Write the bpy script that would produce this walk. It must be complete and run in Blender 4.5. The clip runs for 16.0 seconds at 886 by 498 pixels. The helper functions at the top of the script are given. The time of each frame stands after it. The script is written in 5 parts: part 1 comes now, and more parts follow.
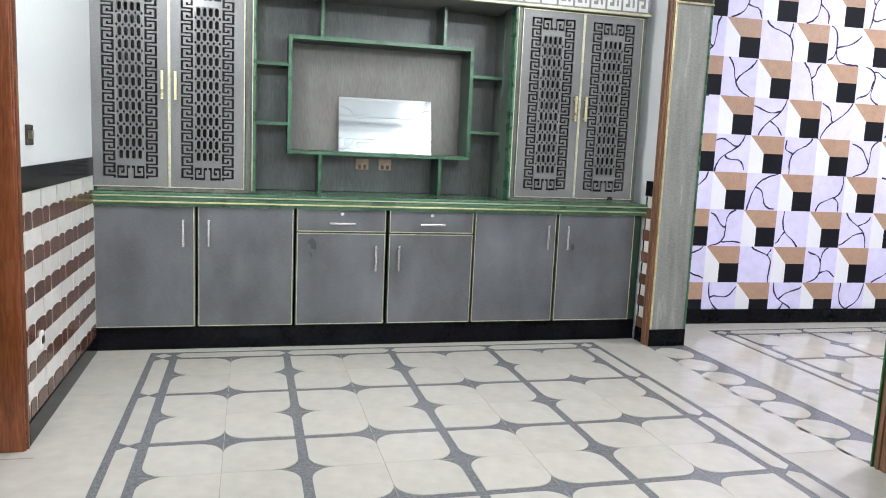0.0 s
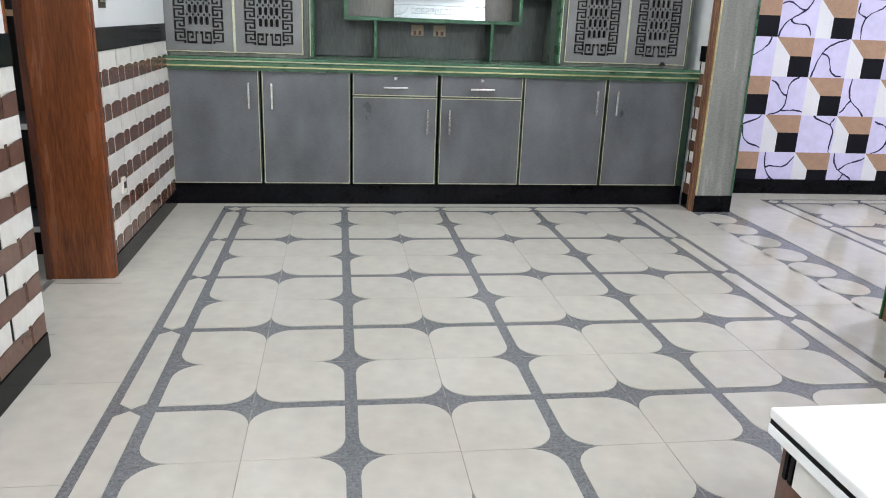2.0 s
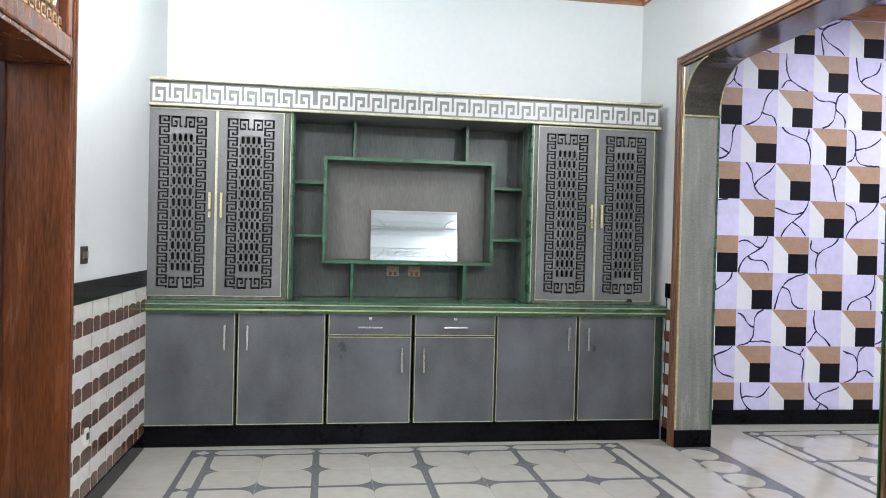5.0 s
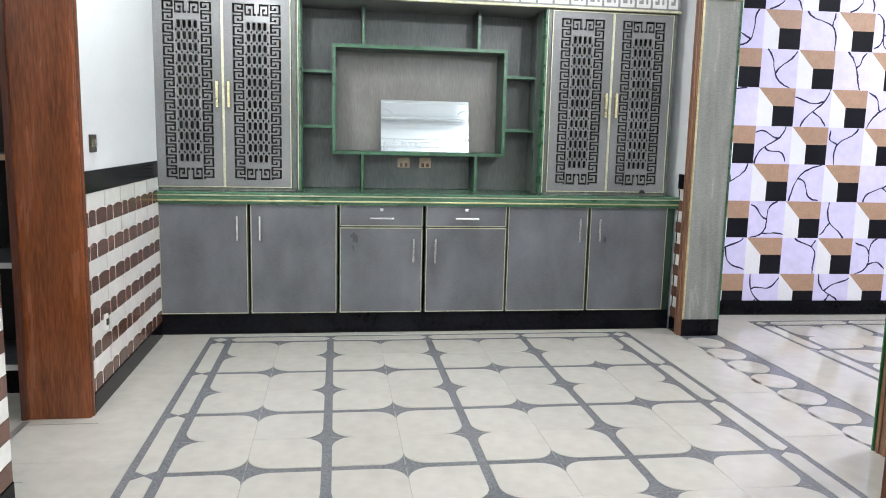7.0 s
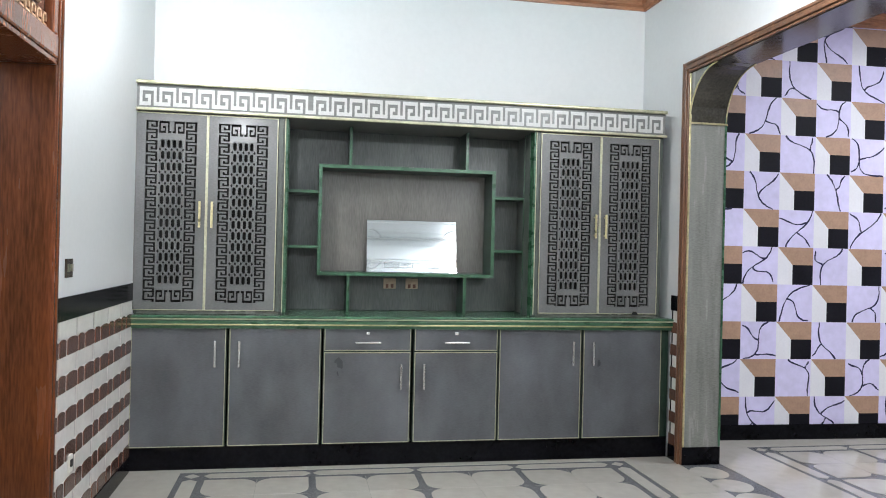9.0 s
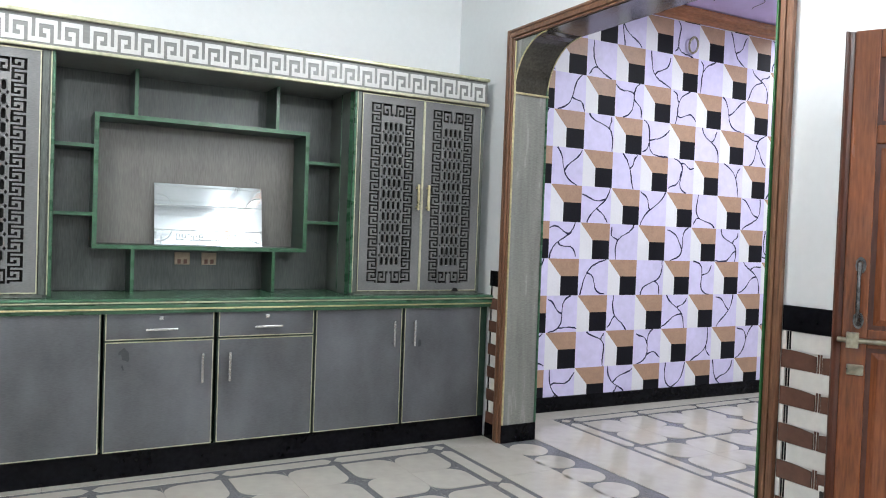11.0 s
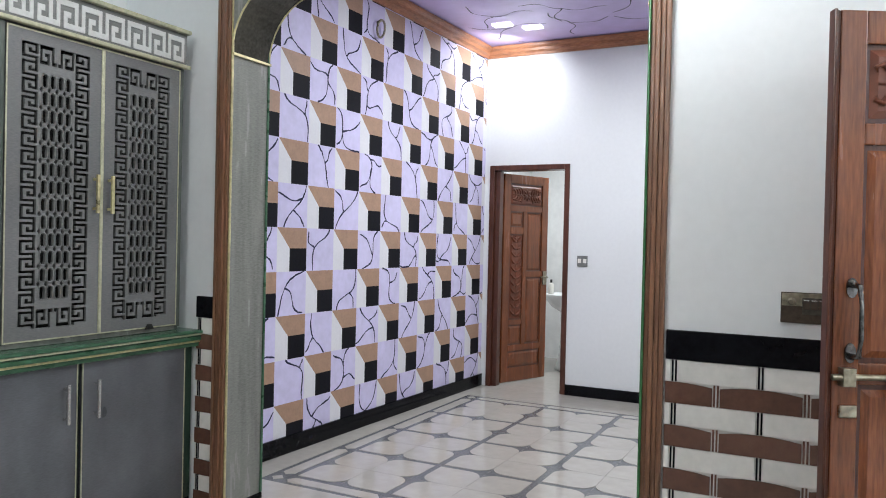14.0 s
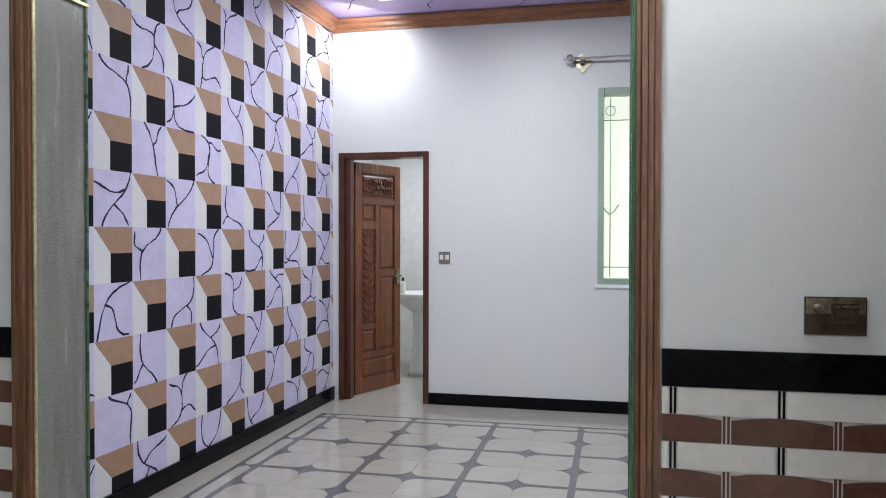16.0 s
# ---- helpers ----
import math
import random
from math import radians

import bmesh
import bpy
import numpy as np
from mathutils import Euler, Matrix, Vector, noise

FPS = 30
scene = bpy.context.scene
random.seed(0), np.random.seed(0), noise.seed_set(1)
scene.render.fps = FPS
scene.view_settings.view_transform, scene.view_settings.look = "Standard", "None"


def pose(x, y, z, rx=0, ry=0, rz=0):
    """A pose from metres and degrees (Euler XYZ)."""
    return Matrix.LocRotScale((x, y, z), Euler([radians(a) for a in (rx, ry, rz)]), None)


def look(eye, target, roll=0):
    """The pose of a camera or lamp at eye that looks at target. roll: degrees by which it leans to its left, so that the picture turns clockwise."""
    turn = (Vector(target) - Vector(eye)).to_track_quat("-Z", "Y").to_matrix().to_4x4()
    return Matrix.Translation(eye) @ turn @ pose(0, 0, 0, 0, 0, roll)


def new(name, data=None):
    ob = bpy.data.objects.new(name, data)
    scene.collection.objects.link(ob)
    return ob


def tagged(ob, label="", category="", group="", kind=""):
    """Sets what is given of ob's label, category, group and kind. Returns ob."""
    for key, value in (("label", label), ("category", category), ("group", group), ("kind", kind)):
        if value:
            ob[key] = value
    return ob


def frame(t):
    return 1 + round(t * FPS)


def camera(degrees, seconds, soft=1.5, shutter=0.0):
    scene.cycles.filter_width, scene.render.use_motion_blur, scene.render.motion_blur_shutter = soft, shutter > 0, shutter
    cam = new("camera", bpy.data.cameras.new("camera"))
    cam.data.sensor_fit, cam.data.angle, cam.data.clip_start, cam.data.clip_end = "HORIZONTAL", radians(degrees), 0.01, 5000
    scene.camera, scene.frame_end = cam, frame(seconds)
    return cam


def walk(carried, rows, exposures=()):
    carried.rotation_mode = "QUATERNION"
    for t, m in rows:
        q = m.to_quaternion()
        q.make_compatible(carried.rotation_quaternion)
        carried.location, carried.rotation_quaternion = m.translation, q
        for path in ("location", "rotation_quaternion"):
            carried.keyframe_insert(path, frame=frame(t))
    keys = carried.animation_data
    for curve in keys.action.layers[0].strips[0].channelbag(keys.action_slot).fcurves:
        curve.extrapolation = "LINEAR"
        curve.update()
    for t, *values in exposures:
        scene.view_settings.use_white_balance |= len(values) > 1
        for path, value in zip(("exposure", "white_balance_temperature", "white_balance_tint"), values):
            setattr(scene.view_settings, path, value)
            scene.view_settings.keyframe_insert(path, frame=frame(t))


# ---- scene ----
cam = camera(60.7, 16.0, soft=1.0)
PATH = [
    (0, (0.033, 0.195, 1.327), (0.529, 2.113, 1.052), 2.5),
    (0.5, (0.185, -0.002, 1.29), (0.534, 1.945, 1.0), 2.0),
    (1, (0.221, -0.1, 1.286), (0.526, 1.838, 0.899), 2.1),
    (1.5, (0.197, -0.149, 1.288), (0.548, 1.752, 0.774), 2.5),
    (2, (0.221, -0.152, 1.267), (0.494, 1.74, 0.679), 2.1),
    (2.5, (0.225, -0.146, 1.33), (0.496, 1.804, 0.973), 2.0),
    (3, (0.248, -0.134, 1.399), (0.506, 1.846, 1.29), 1.9),
    (3.2, (0.222, -0.134, 1.388), (0.496, 1.847, 1.362), 1.9),
    (5.3, (0.296, -0.167, 1.406), (0.602, 1.809, 1.382), 1.4),
    (5.5, (0.289, -0.169, 1.395), (0.592, 1.806, 1.298), 1.5),
    (6, (0.276, -0.162, 1.363), (0.551, 1.805, 1.121), 1.6),
    (6.5, (0.276, -0.164, 1.35), (0.54, 1.794, 1.037), 1.5),
    (7, (0.3, -0.151, 1.36), (0.578, 1.807, 1.066), 1.3),
    (7.5, (0.351, -0.132, 1.407), (0.626, 1.846, 1.301), 0.9),
    (8, (0.383, -0.093, 1.432), (0.601, 1.895, 1.449), 0.9),
    (8.2, (0.357, -0.067, 1.418), (0.565, 1.921, 1.447), 0.9),
    (10.3, (0.001, 0.329, 1.406), (0.709, 2.199, 1.359), 1.9),
    (10.5, (0.024, 0.389, 1.407), (0.751, 2.252, 1.364), 1.7),
    (11, (-0.08, 0.658, 1.39), (0.897, 2.403, 1.342), 2.1),
    (11.5, (-0.174, 0.883, 1.406), (1.052, 2.462, 1.363), 1.9),
    (12, (-0.142, 1.182, 1.411), (1.238, 2.63, 1.388), 2.0),
    (12.5, (-0.137, 1.427, 1.407), (1.336, 2.78, 1.402), 1.9),
    (13, (-0.173, 1.733, 1.422), (1.51, 2.813, 1.416), 2.4),
    (13.5, (-0.161, 1.953, 1.411), (1.541, 3.004, 1.395), 1.8),
    (14, (-0.057, 2.204, 1.431), (1.724, 3.113, 1.41), 1.3),
    (14.5, (0.052, 2.434, 1.428), (1.928, 3.127, 1.42), 1.3),
    (15, (0.117, 2.646, 1.445), (2.05, 3.158, 1.435), 0.7),
    (15.5, (0.328, 2.766, 1.422), (2.279, 3.202, 1.387), 0.3),
    (16, (0.504, 2.852, 1.446), (2.456, 3.29, 1.415), 0.1),
]
walk(cam, [(t, look(eye, target, roll)) for t, eye, target, roll in PATH],
     [(0.0, 0.76), (1.0, 0.76), (2.0, 0.54), (2.5, 0.78), (3.0, 0.44), (5.5, 0.4), (6.0, 0.62), (7.0, 0.74), (8.0, 0.2), (10.5, 0.34), (11.0, 0.34),
      (11.5, 0.2), (12.5, 0.1), (13.0, -0.18), (13.5, 0.0), (14.0, 0.02), (14.5, -0.4), (15.0, -0.44), (15.5, -0.34), (16.0, -0.28)])

# ---- world and lamps ----
world = bpy.data.worlds.new("world")
scene.world = world
world.use_nodes = True
world.node_tree.nodes["Background"].inputs[0].default_value = (0.55, 0.62, 0.7, 1)
world.node_tree.nodes["Background"].inputs[1].default_value = 0.25


def area_lamp(name, eye, target, power, size, color=(1, 1, 1)):
    data = bpy.data.lights.new(name, "AREA")
    data.shape, data.size, data.energy, data.color = "DISK", size, power, color
    ob = new(name, data)
    ob.matrix_world = look(eye, target)
    return ob


COOL = (0.90, 0.955, 1.0)


def bulb_lamp(name, at, power, radius=0.05, color=COOL):
    data = bpy.data.lights.new(name, "POINT")
    data.energy, data.shadow_soft_size, data.color = power, radius, color
    ob = new(name, data)
    ob.location = at
    return ob


# unseen wall bulbs of the hall, all but the first added as fill: x, y, z, side of the wall, watts
BULBS = [(2.40, 2.92, 2.98, 1, 54), (-0.58, 3.60, 3.10, -1, 78), (-0.70, -0.9, 3.05, -1, 92), (2.56, -0.9, 3.05, 1, 100)]
for bx, by, bz, side, watts in BULBS:
    bulb_lamp("bulb_light", (bx, by, bz), watts)
area_lamp("corner_panel_light", (6.38, 4.82, 3.25), (6.62, 5.08, 2.85), 11, 0.12, COOL)
# unseen lamp added to brighten the second room
area_lamp("far_panel_light", (5.0, 3.6, 3.31), (5.0, 3.601, 0), 82, 0.5, (0.90, 0.95, 1.0))
# fixtureless discs, added to light the bathroom and the side room
area_lamp("bath_light", (7.9, 4.6, 2.6), (7.9, 4.601, 0), 26, 0.3, COOL)
area_lamp("store_light", (-1.9, 2.2, 3.0), (-1.9, 2.201, 0), 10, 0.3, COOL)


# ---- materials ----
def material(name, color, rough=0.5, metal=0.0, var=0.08, scale=6.0, fine=60.0, bump=0.0, stretch=(1, 1, 1), spec=0.5, island=0.0, fine_var=0.5, cloud=None, coat=0.0):
    m = bpy.data.materials.new(name)
    m.use_nodes = True
    nt = m.node_tree
    n, l = nt.nodes, nt.links
    b = n["Principled BSDF"]
    b.inputs["Roughness"].default_value, b.inputs["Metallic"].default_value = rough, metal
    b.inputs["Specular IOR Level"].default_value = spec
    co = n.new("ShaderNodeTexCoord")
    mp = n.new("ShaderNodeMapping")
    mp.inputs["Scale"].default_value = stretch
    l.new(co.outputs["Object"], mp.inputs["Vector"])
    n1, n2 = n.new("ShaderNodeTexNoise"), n.new("ShaderNodeTexNoise")
    n1.inputs["Scale"].default_value, n1.inputs["Detail"].default_value = scale, 4
    n2.inputs["Scale"].default_value, n2.inputs["Detail"].default_value = fine, 3
    l.new(mp.outputs["Vector"], n2.inputs["Vector"])
    if cloud:
        mc = n.new("ShaderNodeMapping")
        mc.inputs["Scale"].default_value = cloud
        l.new(co.outputs["Object"], mc.inputs["Vector"])
        l.new(mc.outputs["Vector"], n1.inputs["Vector"])
    else:
        l.new(mp.outputs["Vector"], n1.inputs["Vector"])
    b.inputs["Coat Weight"].default_value, b.inputs["Coat Roughness"].default_value = coat, 0.12
    mixn = n.new("ShaderNodeMix")
    mixn.inputs[0].default_value = fine_var
    l.new(n1.outputs["Fac"], mixn.inputs[2])
    l.new(n2.outputs["Fac"], mixn.inputs[3])
    fac = mixn.outputs[0]
    if island:
        info = n.new("ShaderNodeObjectInfo")
        ad = n.new("ShaderNodeMath")
        ad.operation = "MULTIPLY_ADD"
        ad.inputs[1].default_value = island
        l.new(info.outputs["Random"], ad.inputs[0])
        l.new(fac, ad.inputs[2])
        fac = ad.outputs[0]
    ramp = n.new("ShaderNodeValToRGB")
    lo = [max(0, c * (1 - 2 * var)) for c in color]
    hi = [min(1, c * (1 + 2 * var)) for c in color]
    ramp.color_ramp.elements[0].position, ramp.color_ramp.elements[1].position = 0.3, 0.7 + island
    ramp.color_ramp.elements[0].color, ramp.color_ramp.elements[1].color = (*lo, 1), (*hi, 1)
    l.new(fac, ramp.inputs["Fac"])
    l.new(ramp.outputs["Color"], b.inputs["Base Color"])
    rr = n.new("ShaderNodeMapRange")
    rr.inputs["To Min"].default_value, rr.inputs["To Max"].default_value = max(0.02, rough * 0.8), min(1, rough * 1.2)
    l.new(n1.outputs["Fac"], rr.inputs["Value"])
    l.new(rr.outputs["Result"], b.inputs["Roughness"])
    if bump:
        bp = n.new("ShaderNodeBump")
        bp.inputs["Strength"].default_value, bp.inputs["Distance"].default_value = bump, 0.004
        l.new(mixn.outputs[0], bp.inputs["Height"])
        l.new(bp.outputs["Normal"], b.inputs["Normal"])
    return m


PAINT = material("white_paint", (0.70, 0.715, 0.715), 0.45, var=0.015, scale=1.2, fine=30, bump=0.05)
CEIL = material("ceiling_white", (0.84, 0.85, 0.86), 0.5, var=0.01)
CYAN = material("ceiling_cyan", (0.05, 0.52, 0.55), 0.4, var=0.05)
LILAC_CEIL = material("ceiling_lilac", (0.60, 0.50, 0.80), 0.35, var=0.06, scale=1.5, fine=8)
GREY = material("grey_laminate", (0.100, 0.103, 0.111), 0.30, var=0.19, scale=2.35, fine=16, stretch=(3, 3, 16), cloud=(1.9, 1.9, 1.1), bump=0.08, fine_var=0.28, coat=0.2)
GREYP = material("grey_pierced_laminate", (0.140, 0.141, 0.138), 0.32, var=0.16, scale=2.2, fine=18, stretch=(3, 3, 16), cloud=(1.9, 1.9, 1.1), bump=0.06, coat=0.2)
GREYV = material("grey_laminate_frame", (0.205, 0.206, 0.184), 0.26, var=0.16, scale=2.4, fine=30, stretch=(1.5, 1.5, 9), cloud=(9, 9, 1.0), bump=0.08, coat=0.3)
# the niche's shade is put into this darker colour, besides its cooler hue
NICHE = material("niche_laminate_shaded", (0.078, 0.087, 0.081), 0.34, var=0.26, scale=2.4, fine=20, stretch=(9, 9, 0.9), cloud=(2.0, 2.0, 1.2), bump=0.08)
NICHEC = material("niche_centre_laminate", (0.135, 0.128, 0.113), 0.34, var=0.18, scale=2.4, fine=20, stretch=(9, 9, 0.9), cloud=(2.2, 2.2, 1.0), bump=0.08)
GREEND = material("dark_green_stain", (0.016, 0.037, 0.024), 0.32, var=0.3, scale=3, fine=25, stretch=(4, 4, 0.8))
SOCKET = material("bronze_socket", (0.36, 0.27, 0.19), 0.35, 0.3, var=0.15, scale=20)
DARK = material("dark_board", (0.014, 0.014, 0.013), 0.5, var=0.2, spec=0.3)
GREEN = material("green_edging", (0.038, 0.108, 0.056), 0.28, var=0.25, scale=3, fine=25, stretch=(1, 1, 3))
GREENT = material("green_worktop", (0.048, 0.120, 0.068), 0.22, var=0.3, scale=3, fine=20, stretch=(1, 5, 1))
GREENS = material("green_grey_laminate", (0.072, 0.084, 0.072), 0.3, var=0.25, scale=2.4, fine=24, stretch=(8, 8, 0.9), cloud=(3, 3, 0.9), coat=0.2)
GREENB = material("bright_green_lacquer", (0.028, 0.125, 0.040), 0.22, var=0.25, scale=5, fine=25, stretch=(3, 3, 1.2), coat=0.3)
GOLD = material("gold_edging", (0.62, 0.55, 0.31), 0.3, 0.75, var=0.18, scale=8)
STRIP = material("pale_gold_strip", (0.46, 0.45, 0.31), 0.35, 0.4, var=0.16, scale=10)
CHROME = material("brushed_steel", (0.75, 0.75, 0.73), 0.22, 0.95, var=0.05)
DARKMETAL = material("dark_chrome", (0.16, 0.155, 0.15), 0.2, 0.95, var=0.4, scale=30)
BRASS = material("antique_brass", (0.30, 0.27, 0.20), 0.3, 0.9, var=0.3, scale=25)
WOOD = material("oiled_wood", (0.170, 0.050, 0.0165), 0.26, var=0.28, coat=0.25, scale=3, fine=22, stretch=(6, 6, 0.6), bump=0.1, spec=0.45)
WOODD = material("dark_wood", (0.075, 0.024, 0.013), 0.36, var=0.28, scale=3, fine=22, stretch=(6, 6, 0.6), bump=0.08, spec=0.4, coat=0.2)
WOODH = material("wood_cornice", (0.36, 0.15, 0.07), 0.4, var=0.22, scale=3, fine=22, stretch=(1, 1, 6), bump=0.05)
LATTICE = material("carved_lattice", (0.50, 0.33, 0.20), 0.55, var=0.15, scale=12)
BLACK = material("black_marble", (0.0045, 0.0045, 0.006), 0.14, var=0.4, scale=5, fine=40, spec=0.1)
TILE_W = material("white_wall_tile", (0.72, 0.70, 0.66), 0.2, var=0.06, scale=9, fine=30, island=0.12)
TILE_B = material("brown_wall_tile", (0.125, 0.060, 0.042), 0.2, var=0.16, scale=9, fine=40, island=0.2)
GROUT = material("tile_bed", (0.62, 0.60, 0.57), 0.5, var=0.05)
CREAM = material("cream_floor_tile", (0.420, 0.395, 0.355), 0.10, var=0.06, scale=5, fine=14, island=0.14)
GRANITE = material("grey_granite", (0.138, 0.142, 0.150), 0.17, var=0.24, scale=90, fine=240)
JOINT = material("floor_joint", (0.14, 0.13, 0.12), 0.5, var=0.1)
LILAC = material("lilac_paper", (0.60, 0.555, 0.77), 0.5, var=0.06, scale=4, fine=20)
PAPERW = material("white_paper", (0.70, 0.69, 0.725), 0.5, var=0.03)
PAPERB = material("tan_paper", (0.37, 0.225, 0.15), 0.5, var=0.08, scale=20)
PAPERK = material("black_paper", (0.007, 0.0065, 0.010), 0.55, var=0.2, spec=0.12)
VEIN = material("vein_print", (0.012, 0.012, 0.050), 0.5, var=0.2, spec=0.25)
WOODA = material("stained_architrave", (0.165, 0.078, 0.042), 0.36, var=0.3, scale=4, fine=25, stretch=(8, 8, 0.5), bump=0.1)
PORC = material("white_porcelain", (0.82, 0.83, 0.83), 0.1, var=0.02)
MARBLE = material("white_marble", (0.80, 0.80, 0.79), 0.18, var=0.04, scale=3, fine=12)
PLASTIC = material("white_plastic", (0.74, 0.72, 0.66), 0.35, var=0.04)
WINF = material("green_window_frame", (0.33, 0.44, 0.36), 0.35, var=0.1)
KEYW = material("white_key_relief", (0.54, 0.54, 0.525), 0.35, var=0.06)
KEYGREY = material("frosted_etching", (0.42, 0.45, 0.45), 0.6, var=0.05)
GREYF = material("grey_frieze", (0.165, 0.168, 0.160), 0.35, var=0.12, scale=3, fine=20, stretch=(1, 1, 8))
SMOKEB = material("smoked_plate", (0.07, 0.05, 0.036), 0.13, 0.3, var=0.25, scale=10)
SMOKE = material("dark_smoked_gloss", (0.05, 0.045, 0.035), 0.14, var=0.3, scale=4)


def glass_material(name, color, rough, emit=0.0):
    m = bpy.data.materials.new(name)
    m.use_nodes = True
    b = m.node_tree.nodes["Principled BSDF"]
    b.inputs["Base Color"].default_value = (*color, 1)
    b.inputs["Roughness"].default_value = rough
    if emit:
        b.inputs["Emission Color"].default_value = (*color, 1)
        b.inputs["Emission Strength"].default_value = emit
    return m


MIRROR = glass_material("mirror_silver", (0.55, 0.59, 0.60), 0.05)
MIRROR.node_tree.nodes["Principled BSDF"].inputs["Metallic"].default_value = 1.0
LED = glass_material("led_diffuser", (1.0, 1.0, 1.0), 0.5, 6.0)
LED_SOFT = glass_material("led_diffuser_dim", (0.95, 0.95, 1.0), 0.5, 1.5)
# emission in place of light falling on the wall outside
DAY = glass_material("lit_backdrop", (0.95, 0.93, 0.85), 0.6, 0.9)
GLASS = glass_material("clear_glass", (0.9, 0.95, 0.93), 0.03)
GLASS.node_tree.nodes["Principled BSDF"].inputs["Transmission Weight"].default_value = 1.0


# ---- building helpers ----
def box(bm, x0, x1, y0, y1, z0, z1, mat=0):
    v = [bm.verts.new((x, y, z)) for x in (x0, x1) for y in (y0, y1) for z in (z0, z1)]
    for f in ((0, 1, 3, 2), (4, 6, 7, 5), (0, 4, 5, 1), (2, 3, 7, 6), (0, 2, 6, 4), (1, 5, 7, 3)):
        bm.faces.new([v[i] for i in f]).material_index = mat


def rounded(bm, width=0.003, segments=2):
    bmesh.ops.recalc_face_normals(bm, faces=bm.faces)
    edges = [e for e in bm.edges if len(e.link_faces) == 2 and e.calc_face_angle() > 0.6]
    bmesh.ops.bevel(bm, geom=edges, offset=width, segments=segments, profile=0.6, affect="EDGES", clamp_overlap=True)


def prism(bm, pts, axis, a, b, mat=0):
    """A closed outline drawn in the other two axes, pushed from a to b along an axis."""
    def at(p, c):
        return {"x": (c, p[0], p[1]), "y": (p[0], c, p[1]), "z": (p[0], p[1], c)}[axis]
    lo = [bm.verts.new(at(p, a)) for p in pts]
    hi = [bm.verts.new(at(p, b)) for p in pts]
    bm.faces.new(lo).material_index = mat
    bm.faces.new(hi[::-1]).material_index = mat
    for i in range(len(pts)):
        j = (i + 1) % len(pts)
        bm.faces.new((lo[j], lo[i], hi[i], hi[j])).material_index = mat


def tube(bm, pts, r, sides=8, mat=0):
    """A round bar along a line of points."""
    pts = [Vector(p) for p in pts]
    rings = []
    for i, p in enumerate(pts):
        d = (pts[min(i + 1, len(pts) - 1)] - pts[max(i - 1, 0)]).normalized()
        u = d.cross(Vector((0.31, 0.2, 0.93))).normalized()
        w = d.cross(u)
        rad = r[i] if isinstance(r, (list, tuple)) else r
        rings.append([bm.verts.new(p + rad * (math.cos(a) * u + math.sin(a) * w)) for a in [math.tau * k / sides for k in range(sides)]])
    for a, b in zip(rings, rings[1:]):
        for k in range(sides):
            f = bm.faces.new((a[k], a[(k + 1) % sides], b[(k + 1) % sides], b[k]))
            f.smooth, f.material_index = True, mat
    bm.faces.new(rings[0][::-1]).material_index = mat
    bm.faces.new(rings[-1]).material_index = mat


def lathe(bm, profile, cx, cy, sides=24, mat=0):
    """A turned shape about the z axis from (radius, height) pairs."""
    rings = [[bm.verts.new((cx + r * math.cos(math.tau * k / sides), cy + r * math.sin(math.tau * k / sides), z)) for k in range(sides)] for r, z in profile]
    for a, b in zip(rings, rings[1:]):
        for k in range(sides):
            f = bm.faces.new((a[k], a[(k + 1) % sides], b[(k + 1) % sides], b[k]))
            f.smooth, f.material_index = True, mat
    bm.faces.new(rings[0][::-1]).material_index = mat
    bm.faces.new(rings[-1]).material_index = mat


def mesh_of(name, bm, mats):
    bmesh.ops.recalc_face_normals(bm, faces=bm.faces)
    me = bpy.data.meshes.new(name)
    bm.to_mesh(me)
    bm.free()
    for m in mats if isinstance(mats, (list, tuple)) else [mats]:
        me.materials.append(m)
    return me


def part(name, bm, mats, parent=None, label=""):
    ob = new(name, mesh_of(name, bm, mats))
    if parent:
        ob.parent = parent
    if label:
        ob["label"] = label
    return ob


def boxpart(name, dims, mats, parent=None, label="", bevel=0.0):
    bm = bmesh.new()
    box(bm, *dims)
    if bevel:
        rounded(bm, bevel)
    return part(name, bm, mats, parent, label)


def structure(ob, label, category):
    return tagged(ob, label, category, kind="structure")


def thing(name, label, category, group="", at=(0, 0, 0)):
    ob = new(name)
    ob.location = at
    ob.empty_display_size = 0.1
    return tagged(ob, label, category, group)


# ---- plan ----
XL, XR, XW = -0.862, 2.725, 2.985      # side walls of the hall; the arch wall's far face
YB, YC, YU = 5.52, 4.975, 5.033     # back wall; fronts of the base and of the upper cabinets
LIFT = 0.024                        # extra height of the plinth
YP, XF = 5.285, 6.865                 # papered wall and end wall of the second room
YN = -2.6                           # wall behind the start
ZC, ZF = 3.39, 3.36                 # ceilings
ARCH0, ARCH1, ARCHZ = 2.793, 4.785, 2.645
DOOR0, DOOR1 = 2.62, 3.475           # left doorway
HINGE = (2.595, 1.713)               # of the open door on the right
BATH0, BATH1, BATHZ = 4.455, 5.175, 2.14


# the papered wall stands slightly askew
SKEW = Matrix.Translation((XF, YP, 0)) @ pose(0, 0, 0, 0, 0, -1.9) @ Matrix.Translation((-XF, -YP, 0))


def wall(name, boxes, mat, label):
    bm = bmesh.new()
    for b in boxes:
        box(bm, *b)
    return structure(part(name, bm, mat), label, "wall")


